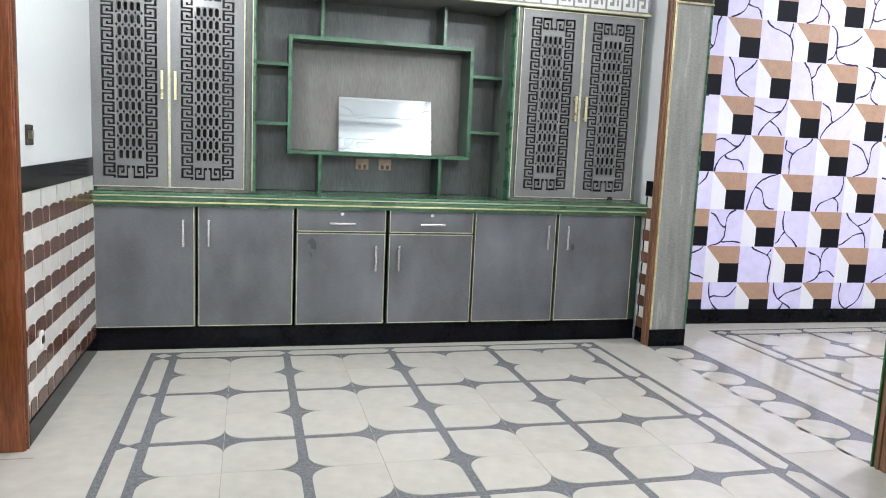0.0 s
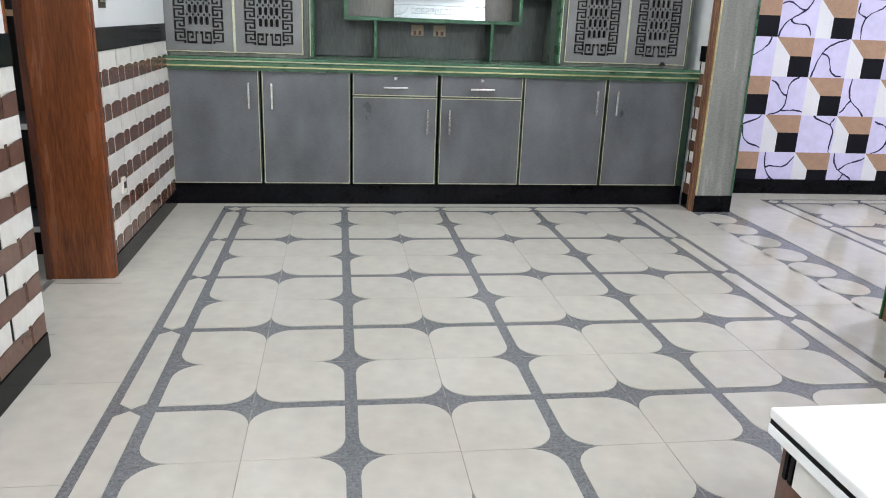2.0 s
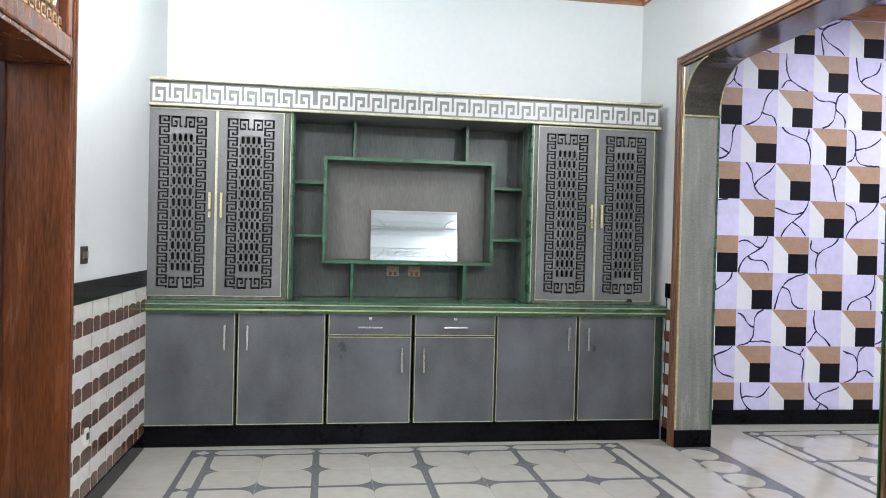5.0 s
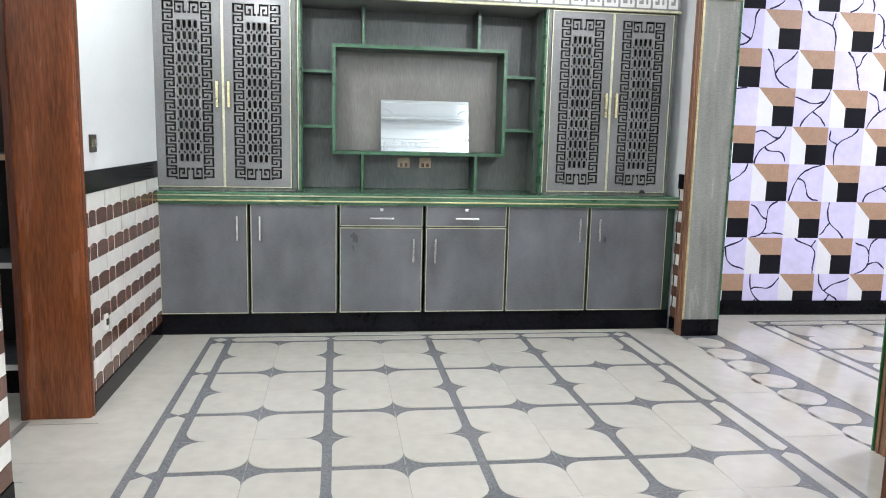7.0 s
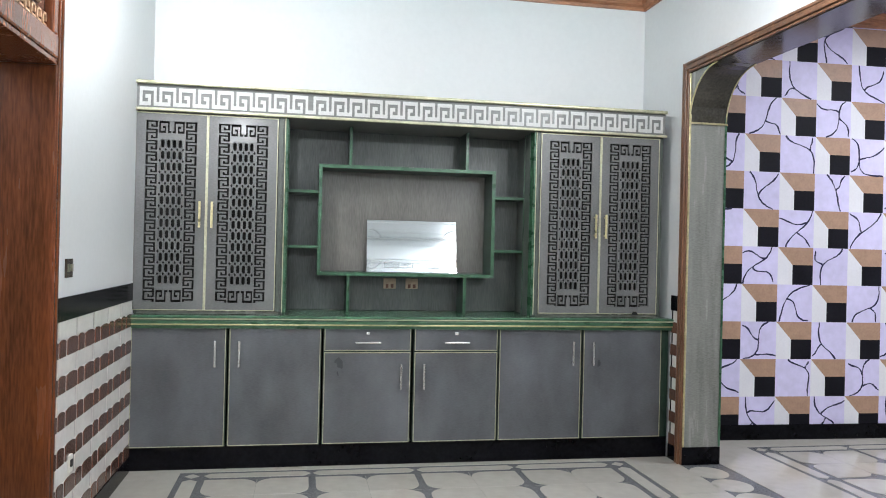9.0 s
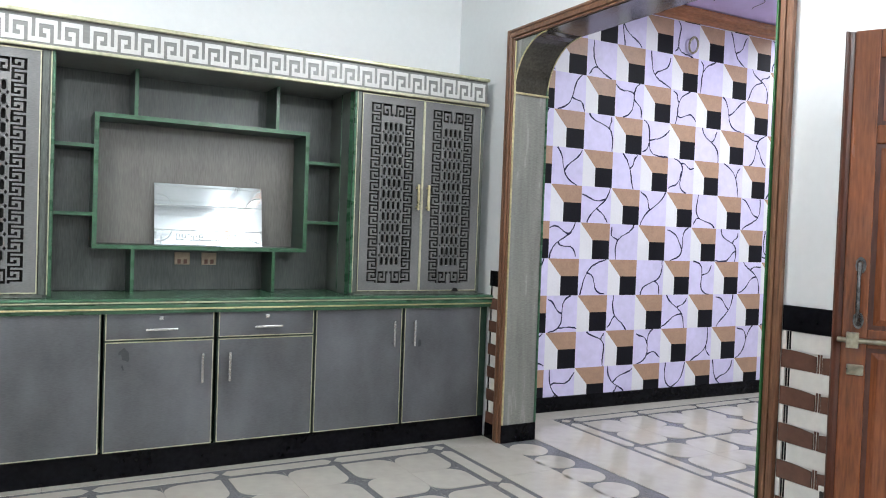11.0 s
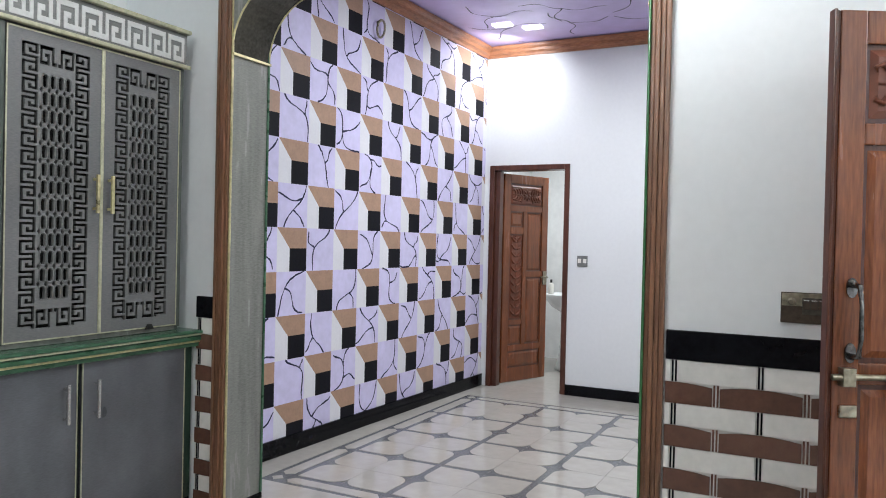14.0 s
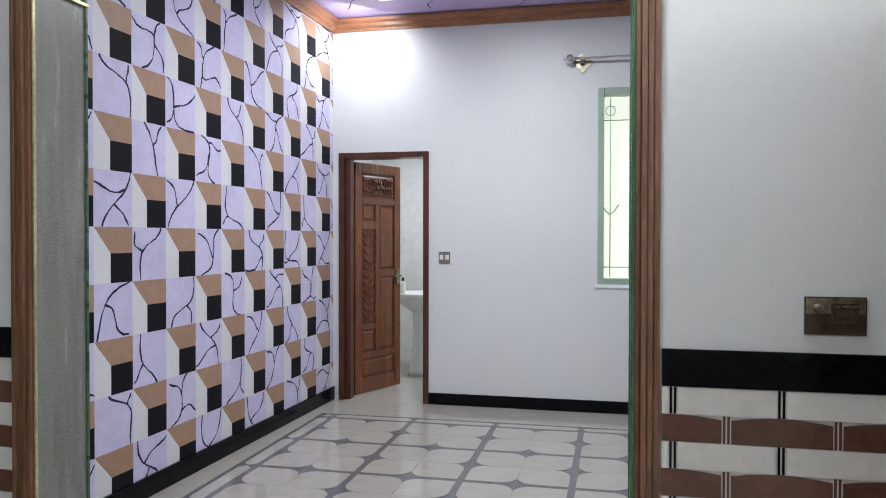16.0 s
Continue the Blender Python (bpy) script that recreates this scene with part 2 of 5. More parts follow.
wall("wall_north", [(XL - 0.285, XR, YB, YB + 0.2, 0, ZC)], PAINT, "smooth white painted wall above the built-in cabinet")
wall("wall_west", [(XL - 0.285, XL, DOOR1 + 0.02, YB, 0, ZC), (XL - 0.285, XL, DOOR0 - 0.02, DOOR1 + 0.02, 2.86, ZC), (XL - 0.285, XL, YN, DOOR0 - 0.02, 0, ZC)], PAINT, "smooth white painted wall with a tiled dado")
wall("wall_east", [
    (XR, XW, ARCH1 + 0.02, YB + 0.2, 0, ZC), (XR, XW, ARCH0 - 0.02, ARCH1 + 0.02, ARCHZ + 0.02, ZC),
    (XR, XW, 1.80, ARCH0 - 0.02, 0, ZC), (XR, XW, 0.54, 1.80, 2.14, ZC), (XR, XW, YN, 0.54, 0, ZC)], PAINT, "smooth white painted wall with an arch and a tiled dado")
wall("wall_south", [(XL - 0.285, XR + 0.27, YN - 0.2, YN, 0, ZC)], PAINT, "plain white painted wall")
wall("wall_papered", [(XW - 0.05, XF + 0.15, YP, YP + 0.2, 0, ZF)], PAINT, "wall of the second room under patterned paper").matrix_world = SKEW
wall("wall_end", [(XF, XF + 0.15, BATH1 + 0.05, YP, 0, ZF), (XF, XF + 0.15, BATH0 - 0.05, BATH1 + 0.05, BATHZ + 0.05, ZF),
    (XF, XF + 0.15, 2.975, BATH0 - 0.05, 0, ZF), (XF, XF + 0.15, 1.6, 2.975, 0, 1.06), (XF, XF + 0.15, 1.6, 2.975, 2.675, ZF), (XF, XF + 0.15, -0.2, 1.6, 0, ZF)], PAINT, "smooth white painted wall with a door and a window")
wall("wall_far_south", [(XW, XF + 0.15, -0.4, -0.2, 0, ZF)], PAINT, "plain white painted wall")
wall("wall_store", [(-3.0, -2.8, 1.4, 4.6, 0, ZC), (-2.8, XL - 0.285, 4.4, 4.6, 0, ZC), (-2.8, XL - 0.285, 1.4, 1.6, 0, ZC)], PAINT, "plain pale painted wall of the side room")
wall("wall_bath", [(XF + 0.15, 9.1, 5.6, 5.7, 0, 2.9), (9.0, 9.1, 3.6, 5.6, 0, 2.9), (XF + 0.15, 9.0, 3.5, 3.6, 0, 2.9)], MARBLE, "pale tiled wall of the bathroom")
wall("wall_side_passage", [(XW + 0.9, XW + 1.0, -0.2, 1.45, 0, 2.6)], PAINT, "plain white painted wall beyond the open door")

for name, dims, mat, label in [
    ("ceiling_hall", (XL - 0.285, XW, YN - 0.2, YB + 0.2, ZC, ZC + 0.1), CEIL, "white painted ceiling"),
    ("ceiling_second_room", (XW, XF + 0.15, -0.4, YP + 0.2, ZF, ZF + 0.1), LILAC_CEIL, "glossy lilac ceiling with dark vein lines"),
    ("ceiling_store", (-3.0, XL - 0.285, 1.4, 4.6, ZC, ZC + 0.1), CEIL, "plain white ceiling"),
    ("ceiling_bath", (XF + 0.15, 9.1, 3.5, 5.7, 2.9, 3.0), CEIL, "plain white ceiling")]:
    structure(boxpart(name, dims, mat), label, "ceiling")
structure(boxpart("ceiling_border", (XL, XR, 5.06, YB, ZC - 0.006, ZC - 0.001), CYAN), "turquoise painted ceiling border", "ceiling")
# stepped white field of the hall ceiling, with grey grooves round its coffers
bm = bmesh.new()
box(bm, -0.60, 2.46, YN + 0.3, 5.05, ZC - 0.05, ZC - 0.002)
for ya, yb in ((2.6, 4.6), (0.35, 2.1), (-0.95, -0.05), (-2.1, -1.35)):
    box(bm, -0.40, 2.26, ya, yb, ZC - 0.085, ZC - 0.052)
    box(bm, -0.28, 2.14, ya + 0.12, yb - 0.12, ZC - 0.11, ZC - 0.087)
rounded(bm, 0.012)
structure(part("ceiling_field", bm, CEIL), "white stepped false ceiling with coffers", "ceiling")
bm = bmesh.new()
for ya, yb in ((2.6, 4.6), (0.35, 2.1), (-0.95, -0.05), (-2.1, -1.35)):
    for m in (0.045, 0.085):
        for x0, x1, y0, y1 in ((-0.4 - m, 2.26 + m, ya - m - 0.022, ya - m), (-0.4 - m, 2.26 + m, yb + m, yb + m + 0.022), (-0.422 - m, -0.4 - m, ya - m, yb + m), (2.26 + m, 2.282 + m, ya - m, yb + m)):
            box(bm, x0, x1, y0, y1, ZC - 0.054, ZC - 0.0505)
structure(part("ceiling_grooves", bm, DARK), "grey lines round the ceiling coffers", "ceiling")


def cornice(name, a, b, axis, at, z, side, label="moulded reddish wood cornice"):
    """A stepped wooden moulding along a wall, from a to b."""
    bm = bmesh.new()
    prof = [(0, 0), (0.02, 0), (0.025, 0.02), (0.05, 0.035), (0.055, 0.06), (0.08, 0.075), (0.085, 0.10), (0, 0.10)]
    pts = [(at + side * p, z + q) for p, q in prof]
    prism(bm, pts, axis, a, b)
    return structure(part(name, bm, WOODH), label, "cornice")


cornice("cornice_hall", XL, XR, "x", YB - 0.001, 3.285, -1)
cornice("cornice_hall", YN, YB, "y", XR - 0.001, 3.285, -1)
cornice("cornice_hall", YN, YB, "y", XL + 0.001, 3.285, 1)
cornice("cornice_second_room", XW - 0.02, XF, "x", YP - 0.002, 3.25, -1).matrix_world = SKEW
cornice("cornice_second_room", -0.2, YP, "y", XF - 0.001, 3.25, -1)

# ---- floor ----
floor = structure(boxpart("floor", (-3.0, 9.1, YN - 0.2, YB + 0.2, -0.12, -0.003), GRANITE), "polished floor of cream tiles with grey granite inlay lines", "floor")


def floor_slab(name, x0, x1, y0, y1, mat=CREAM):
    return boxpart(name, (x0, x1, y0, y1, -0.003, 0.0), mat, floor)


PITCH, LINE = 0.655, 0.042
HALF = (PITCH - LINE) / 2
R = 0.105


def tile_mesh(flip):
    """One square tile, with two opposite corners rounded off."""
    s = HALF - 0.0012
    def arc(cx, cy, a0):
        return [(cx + R * math.cos(math.radians(a0 + a)), cy + R * math.sin(math.radians(a0 + a))) for a in range(0, 91, 15)]
    if flip:
        pts = [(0, 0), *arc(s - R, R, -90), (s, s), *arc(R, s - R, 90)]
    else:
        pts = [*arc(R, R, 180), (s, 0), *arc(s - R, s - R, 0), (0, s)]
    bm = bmesh.new()
    prism(bm, pts, "z", -0.003, 0.0)
    return mesh_of("floor_tile", bm, CREAM)


TILES = {f: tile_mesh(f) for f in (0, 1)}


def tile_field(x0, y0, cols, rows):
    """Modules of four tiles each; x0, y0 is the lower corner of the first module's inlay line."""
    for c in range(cols):
        for r in range(rows):
            mx, my = x0 + c * PITCH + LINE / 2, y0 + r * PITCH + LINE / 2
            box(joint_bm, mx, mx + 2 * HALF, my + HALF - 0.002, my + HALF + 0.002, -0.0028, -0.0022)
            box(joint_bm, mx + HALF - 0.002, mx + HALF + 0.002, my, my + 2 * HALF, -0.0028, -0.0022)
            for i in (0, 1):
                for j in (0, 1):
                    ob = new("floor_tile", TILES[(i + j) % 2 == 0])
                    ob.parent = floor
                    ob.location = (mx + i * (HALF + 0.0006), my + j * (HALF + 0.0006), 0)


def border_cell(x0, x1, y0, y1, along):
    """A long tile with pointed ends."""
    bm = bmesh.new()
    k = 0.035
    if along == "y":
        m = (x0 + x1) / 2
        pts = [(m, y0), (x1, y0 + k), (x1, y1 - k), (m, y1), (x0, y1 - k), (x0, y0 + k)]
    else:
        m = (y0 + y1) / 2
        pts = [(x0, m), (x0 + k, y0), (x1 - k, y0), (x1, m), (x1 - k, y1), (x0 + k, y1)]
    prism(bm, pts, "z", -0.003, 0.0)
    part("border_tile", bm, CREAM, floor)


def bordered(x0, y0, cols, rows, sides):
    """A field with a band of long tiles between two inlay lines."""
    x1, y1 = x0 + cols * PITCH, y0 + rows * PITCH
    w, h = 0.085, LINE / 2
    for r in range(rows):
        for side, xa in (("w", x0 - h - w), ("e", x1 + h)):
            if side in sides:
                border_cell(xa, xa + w, y0 + r * PITCH + 0.008, y0 + (r + 1) * PITCH - 0.008, "y")
    for c in range(cols):
        for side, ya in (("s", y0 - h - w), ("n", y1 + h)):
            if side in sides:
                border_cell(x0 + c * PITCH + 0.008, x0 + (c + 1) * PITCH - 0.008, ya, ya + w, "x")
    for cx, sx in ((x0 - h - w, "w"), (x1 + h, "e")):
        for cy, sy in ((y0 - h - w, "s"), (y1 + h, "n")):
            if sx in sides and sy in sides:
                bm = bmesh.new()
                m = w / 2
                prism(bm, [(cx, cy + m), (cx + m, cy), (cx + w, cy + m), (cx + m, cy + w)], "z", -0.003, 0.0)
                part("corner_tile", bm, CREAM, floor)


joint_bm = bmesh.new()
GX, GY, GROWS = -0.395, 4.79 - 10 * PITCH, 10
tile_field(GX, GY, 4, GROWS)
bordered(GX, GY, 4, GROWS, "wen")
FX, FY, FROWS = 3.585, 5.04 - 6 * PITCH, 6
tile_field(FX, FY, 4, FROWS)
bordered(FX, FY, 4, FROWS, "wens")
part("tile_joints", joint_bm, JOINT, floor)
O = 0.085 + LINE / 2 + 0.036        # from the field's edge to the outer side of its border
# plain slabs round the fields
for k in range(12):
    ya = 5.42 - 0.61 * (k + 1)
    floor_slab("floor_slab", XL - 0.287, GX - O, ya + 0.001, ya + 0.609)
for k in range(12):
    ya = 5.42 - 0.61 * (k + 1)
    floor_slab("floor_slab", GX + 4 * PITCH + O, XR - 0.015, ya + 0.001, ya + 0.609)
for k in range(5):
    floor_slab("floor_slab", GX - O + 0.58 * k, GX - O + 0.58 * k + 0.579 if k < 4 else GX + 4 * PITCH + O - 0.001, GY + GROWS * PITCH + O, 5.1)
floor_slab("floor_slab", -3.0, XL - 0.288, 1.4, 4.6)
floor_slab("floor_slab", XF - 0.02, 9.0, 3.6, 5.6)
fx1, fy1 = FX + 4 * PITCH + O, FY + FROWS * PITCH + O
floor_slab("floor_slab", XW + 0.02, FX - O, -0.2, fy1 - 0.001)
floor_slab("floor_slab", fx1, XF - 0.021, -0.2, fy1 - 0.001)
for k in range(6):
    floor_slab("floor_slab", XW + 0.02 + 0.65 * k + 0.001, min(XW + 0.02 + 0.65 * (k + 1), XF - 0.021), fy1, YP + 0.1)
floor_slab("floor_slab", XR - 0.014, XW + 0.019, YN, ARCH0)
# round inlays across the arch
for k in range(7):
    bm = bmesh.new()
    prism(bm, [(0.122 * math.cos(math.tau * a / 28), 0.128 * math.sin(math.tau * a / 28)) for a in range(28)], "z", -0.003, 0.0)
    ob = part("round_inlay", bm, CREAM, floor)
    ob.location = (2.815, 4.60 - 0.274 * k, 0)


# ---- dado tiles ----
JOINTG = material("grey_tile_joint", (0.40, 0.38, 0.36), 0.4, var=0.1)
def dado(name, axis_x, y0, y1, side, label, first=0.0, joints=True, up=0.0):
    """Six rows of white and brown tiles under a black band, on a wall at x, facing side."""
    top = thing(name, label, "wall tiling")
    top["kind"] = "structure"
    a, b = sorted((axis_x, axis_x + side * 0.006))
    boxpart("tile_bed", (a, b, y0, y1, 0.10, 1.017 + up), GROUT, top)
    a, b = sorted((axis_x, axis_x + side * 0.016))
    boxpart("skirting", (a, b, y0, y1, 0, 0.10), BLACK, top, "black polished stone skirting", 0.003)
    a, b = sorted((axis_x, axis_x + side * 0.014))
    boxpart("band", (a, b, y0, y1, 1.017 + up, 1.122 + up), BLACK, top, "black polished tile band", 0.003)
    xa, xb = sorted((axis_x + side * 0.004, axis_x + side * 0.011))
    step, gap = 0.285, 0.026
    for row in range(12):
        brown = row % 2 == 1
        pitch = 0.0763 + up / 12
        zt = 1.015 + up - pitch * row
        zb = zt - pitch + 0.0018
        k0 = math.floor((y0 - first) / step) - 1
        for k in range(k0, k0 + int((y1 - y0) / step) + 4):
            ta = first + k * step + (step / 2 if not brown else 0)
            tb = ta + step - gap
            cuts = [(ta, tb)] if joints or not brown else [(ta, ta + 0.150), (ta + 0.172, tb)]
            for ta, tb in cuts:
                ca, cb = max(ta, y0), min(tb, y1)
                if cb - ca > 0.012:
                    bm = bmesh.new()
                    if brown:
                        n = 6
                        arch = [(ca + (cb - ca) * i / n, zt - 0.011 * ((2 * ((ca + (cb - ca) * i / n) - ta) / (tb - ta) - 1) ** 2)) for i in range(n + 1)]
                        prism(bm, [(ca, zb), (cb, zb)] + arch[::-1], "x", xa, xb)
                    else:
                        prism(bm, [(ca, zb), (cb, zb), (cb, zt), (ca, zt)], "x", xa, xb)
                    part("brown_tile" if brown else "white_tile", bm, TILE_B if brown else TILE_W, top)
            # thin dark bars in the joint between two tiles
            for q in (0.004, 0.0155):
                if y0 < tb + q and tb + q + 0.007 < y1 and (joints or not brown):
                    bar = BLACK if joints and not brown else (TILE_B if brown else JOINTG)
                    boxpart("joint_bar", (min(axis_x, axis_x + side * 0.009), max(axis_x, axis_x + side * 0.009), tb + q, tb + q + 0.0065, zb, zt), bar, top)
    return top


dado("dado_east", XR, 1.85, ARCH0 - 0.078, -1, "white and brown wall tiles under a black band", 2.555 - 0.285, up=0.012)
dado("dado_east", XR, ARCH1 + 0.045, 4.975, -1, "white and brown wall tiles between cabinet and arch", 2.545, up=0.012)
dado("dado_west", XL, DOOR1 + 0.055, 4.975, 1, "white and brown wall tiles under a black band", 3.70, False, 0.042)
dado("dado_west", XL, 2.0, DOOR0 - 0.02, 1, "white and brown wall tiles beside a doorway", 2.2, True, 0.042)


# ---- built-in cabinet ----
def bar_handle(x, y, z, upright, length, mat, parent):
    bm = bmesh.new()
    h = length / 2
    if upright:
        box(bm, x - 0.007, x + 0.007, y - 0.034, y - 0.022, z - h, z + h)
        for q in (-h + 0.02, h - 0.02):
            box(bm, x - 0.005, x + 0.005, y - 0.023, y + 0.002, z + q - 0.006, z + q + 0.006)
    else:
        box(bm, x - h, x + h, y - 0.034, y - 0.022, z - 0.006, z + 0.006)
        for q in (-h + 0.02, h - 0.02):
            box(bm, x + q - 0.006, x + q + 0.006, y - 0.023, y + 0.002, z - 0.005, z + 0.005)
    rounded(bm, 0.0025)
    return part("handle", bm, mat, parent, "slim metal bar handle")


def edged_front(name, x0, x1, z0, z1, y, parent, mat=GREY, edge=STRIP):
    """A flat front with a thin pale strip let in round its edge."""
    door = boxpart(name, (x0, x1, y, y + 0.018, z0, z1), mat, parent, bevel=0.0015)
    bm = bmesh.new()
    w = 0.0055
    ya, yb = y - 0.002, y + 0.004
    box(bm, x0, x1, ya, yb, z0, z0 + w)
    box(bm, x0, x1, ya, yb, z1 - w, z1)
    box(bm, x0, x0 + w, ya, yb, z0 + w, z1 - w)
    box(bm, x1 - w, x1, ya, yb, z0 + w, z1 - w)
    part("edge_strip", bm, edge, door, "thin pale gold edge strip")
    return door


BASE = [(-0.855, -0.290, 1, 0), (-0.268, 0.298, -1, 0), (0.322, 0.882, 1, 1), (0.909, 1.468, -1, 1), (1.484, 2.057, 1, 0), (2.077, 2.645, -1, 0)]
for i, (x0, x1, hand, drawer) in enumerate(BASE):
    unit = thing("base_cabinet", "grey laminate base cabinet with a drawer above its door" if drawer else "grey laminate base cabinet with one plain door", "cabinet", "base cabinets along the wall", ((x0 + x1) / 2, YC, LIFT))
    inv = Matrix.Translation((-(x0 + x1) / 2, -YC, 0))
    edge1 = XR - 0.017 if i == 5 else x1 + 0.006
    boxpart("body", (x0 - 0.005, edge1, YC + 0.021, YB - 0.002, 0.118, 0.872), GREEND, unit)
    ztop = 0.868
    if drawer:
        fr = edged_front("drawer_front", x0, x1, 0.722, ztop, YC, unit)
        bar_handle((x0 + x1) / 2 + 0.0, YC, 0.778, False, 0.165, CHROME, fr)
        bm = bmesh.new()
        box(bm, (x0 + x1) / 2 - 0.012, (x0 + x1) / 2 + 0.012, YC - 0.004, YC + 0.002, 0.825, 0.845)
        rounded(bm, 0.003)
        part("lock", bm, CHROME, fr, "small steel drawer lock")
        ztop = 0.712
    dr = edged_front("door", x0, x1, 0.124, ztop, YC, unit)
    hx = x1 - 0.062 if hand > 0 else x0 + 0.062
    bar_handle(hx, YC, 0.705 if not drawer else 0.555, True, 0.165, CHROME, dr)
    for o in unit.children:
        o.matrix_parent_inverse = inv
plinth = structure(boxpart("plinth", (XL, XR - 0.017, YC + 0.02, YC + 0.06, 0, 0.117 + LIFT), BLACK, bevel=0.003), "black polished stone plinth under the cabinets", "plinth")

top = thing("worktop", "green stained worktop with stepped gold and green edging", "worktop", at=((XL + XR) / 2, YC, 0.9 + LIFT - 0.010))
inv = Matrix.Translation((-(XL + XR) / 2, -YC, -0.9))
for name, dims, mat, label in [
    ("top_board", (XL + 0.001, XR - 0.002, YC - 0.030, YB - 0.002, 0.925, 0.955), GREENT, "green stained board"),
    ("moulding_upper", (XL + 0.001, XR - 0.004, YC - 0.044, YC - 0.0302, 0.940, 0.953), GREENT, "green stained nosing"),
    ("moulding_line", (XL + 0.001, XR - 0.004, YC - 0.040, YC - 0.0302, 0.930, 0.9395), STRIP, "pale gold moulding"),
    ("moulding_middle", (XL + 0.001, XR - 0.004, YC - 0.034, YC - 0.001, 0.905, 0.9245), GREEN, "green moulding"),
    ("moulding_gold", (XL + 0.001, XR - 0.004, YC - 0.028, YC - 0.001, 0.894, 0.9045), GOLD, "gold bead"),
    ("moulding_lower", (XL + 0.001, XR - 0.004, YC - 0.018, YC + 0.02, 0.874, 0.8935), GREEN, "green moulding")]:
    o = boxpart(name, dims, mat, top, label, 0.004)
for o in top.children:
    o.matrix_parent_inverse = inv

# upper units: pierced doors
RUN = ["1111110", "1000010", "1011010", "1001010", "1111011"]       # one turn of the running key
GRIDW, GRIDH, GCOLS, GROWZ = 0.305, 1.133, 88, 224                   # size and cells of the pierced field


def pierced_grid():
    """Rows of 0 and 1 (1: cut away) for the pierced part of a door."""
    g = np.zeros((GROWZ, GCOLS), bool)
    key = np.array([[ch == "1" for ch in line] for line in RUN])
    upright = np.kron(key.T, np.ones((2, 4), bool))
    for u in range(16):
        g[u * 14 : u * 14 + 14, 0:20] = upright
        g[u * 14 : u * 14 + 14, 68:88] = upright[:, ::-1]
    across = np.kron(key, np.ones((3, 3), bool))
    for r, turn in ((0, 1), (GROWZ - 15, -1)):
        g[r : r + 15, 22:43] = across[::turn]
        g[r : r + 15, 45:66] = across[::turn, ::-1]
    for k in range(13):
        for q in range(4):
            r, c = 28 + 14 * k, 29 + 10 * q
            g[r - 5 : r + 5, c - 2 : c + 2] = True
            g[r - 4 : r + 4, c - 3 : c + 3] = True
            if k < 12:
                for d in (-5, 5) if q == 0 else (5,):
                    g[r + 6 : r + 8, c + d - 2 : c + d + 2] = True
                    g[r + 5 : r + 9, c + d - 1 : c + d + 1] = True
    return g


def pierced_panel(w, h):
    """A door blank with the pattern cut through it, front at y = 0, from (0, 0) to (w, h)."""
    g = pierced_grid()
    rows, cols = g.shape
    cx, cz = GRIDW / cols, GRIDH / rows
    ox, oz = (w - GRIDW) / 2, (h - GRIDH) / 2
    T = 0.012
    bm = bmesh.new()
    def quad(*p):
        bm.faces.new([bm.verts.new(q) for q in p])
    def front(x0, x1, z0, z1):
        quad((x0, 0, z0), (x1, 0, z0), (x1, 0, z1), (x0, 0, z1))
    front(0, w, 0, oz), front(0, w, h - oz, h), front(0, ox, oz, h - oz), front(w - ox, w, oz, h - oz)
    for r in range(rows):
        z1 = h - oz - r * cz
        z0 = z1 - cz
        c = 0
        while c < cols:
            d = c
            while d < cols and g[r, d] == g[r, c]:
                d += 1
            xa, xb = ox + c * cx, ox + d * cx
            if not g[r, c]:
                front(xa, xb, z0, z1)
            else:
                quad((xa, 0, z0), (xa, 0, z1), (xa, T, z1), (xa, T, z0))
                quad((xb, 0, z1), (xb, 0, z0), (xb, T, z0), (xb, T, z1))
            c = d
    for c in range(cols):
        xa, xb = ox + c * cx, ox + (c + 1) * cx
        for r in range(rows):
            z1 = h - oz - r * cz
            if g[r, c] and (r == 0 or not g[r - 1, c]):
                quad((xa, 0, z1), (xb, 0, z1), (xb, T, z1), (xa, T, z1))
            if g[r, c] and (r == rows - 1 or not g[r + 1, c]):
                quad((xa, 0, z1 - cz), (xa, T, z1 - cz), (xb, T, z1 - cz), (xb, 0, z1 - cz))
    quad((0, 0, 0), (0, T, 0), (w, T, 0), (w, 0, 0))
    quad((0, 0, h), (w, 0, h), (w, T, h), (0, T, h))
    quad((0, 0, 0), (0, 0, h), (0, T, h), (0, T, 0))
    quad((w, 0, 0), (w, T, 0), (w, T, h), (w, 0, h))
    return mesh_of("pierced_panel", bm, GREYP)


def ring_lattice(w, h):
    """Slim raised links round the oval holes, joined into one sheet."""
    bm = bmesh.new()
    cx, cz = GRIDW / GCOLS, GRIDH / GROWZ
    for k in range(13):
        for q in range(4):
            x, z = (w - GRIDW) / 2 + (29 + 10 * q) * cx, h - (h - GRIDH) / 2 - (28 + 14 * k) * cz
            pts = [(x + a * cx, -0.0005, z + b * cz) for a, b in ((-2.2, 5.6), (2.2, 5.6), (3.9, 4.2), (3.9, -4.2), (2.2, -5.6), (-2.2, -5.6), (-3.9, -4.2), (-3.9, 4.2), (-2.2, 5.6))]
            tube(bm, pts, 0.0026, 5)
    return mesh_of("ring_lattice", bm, GREYP)


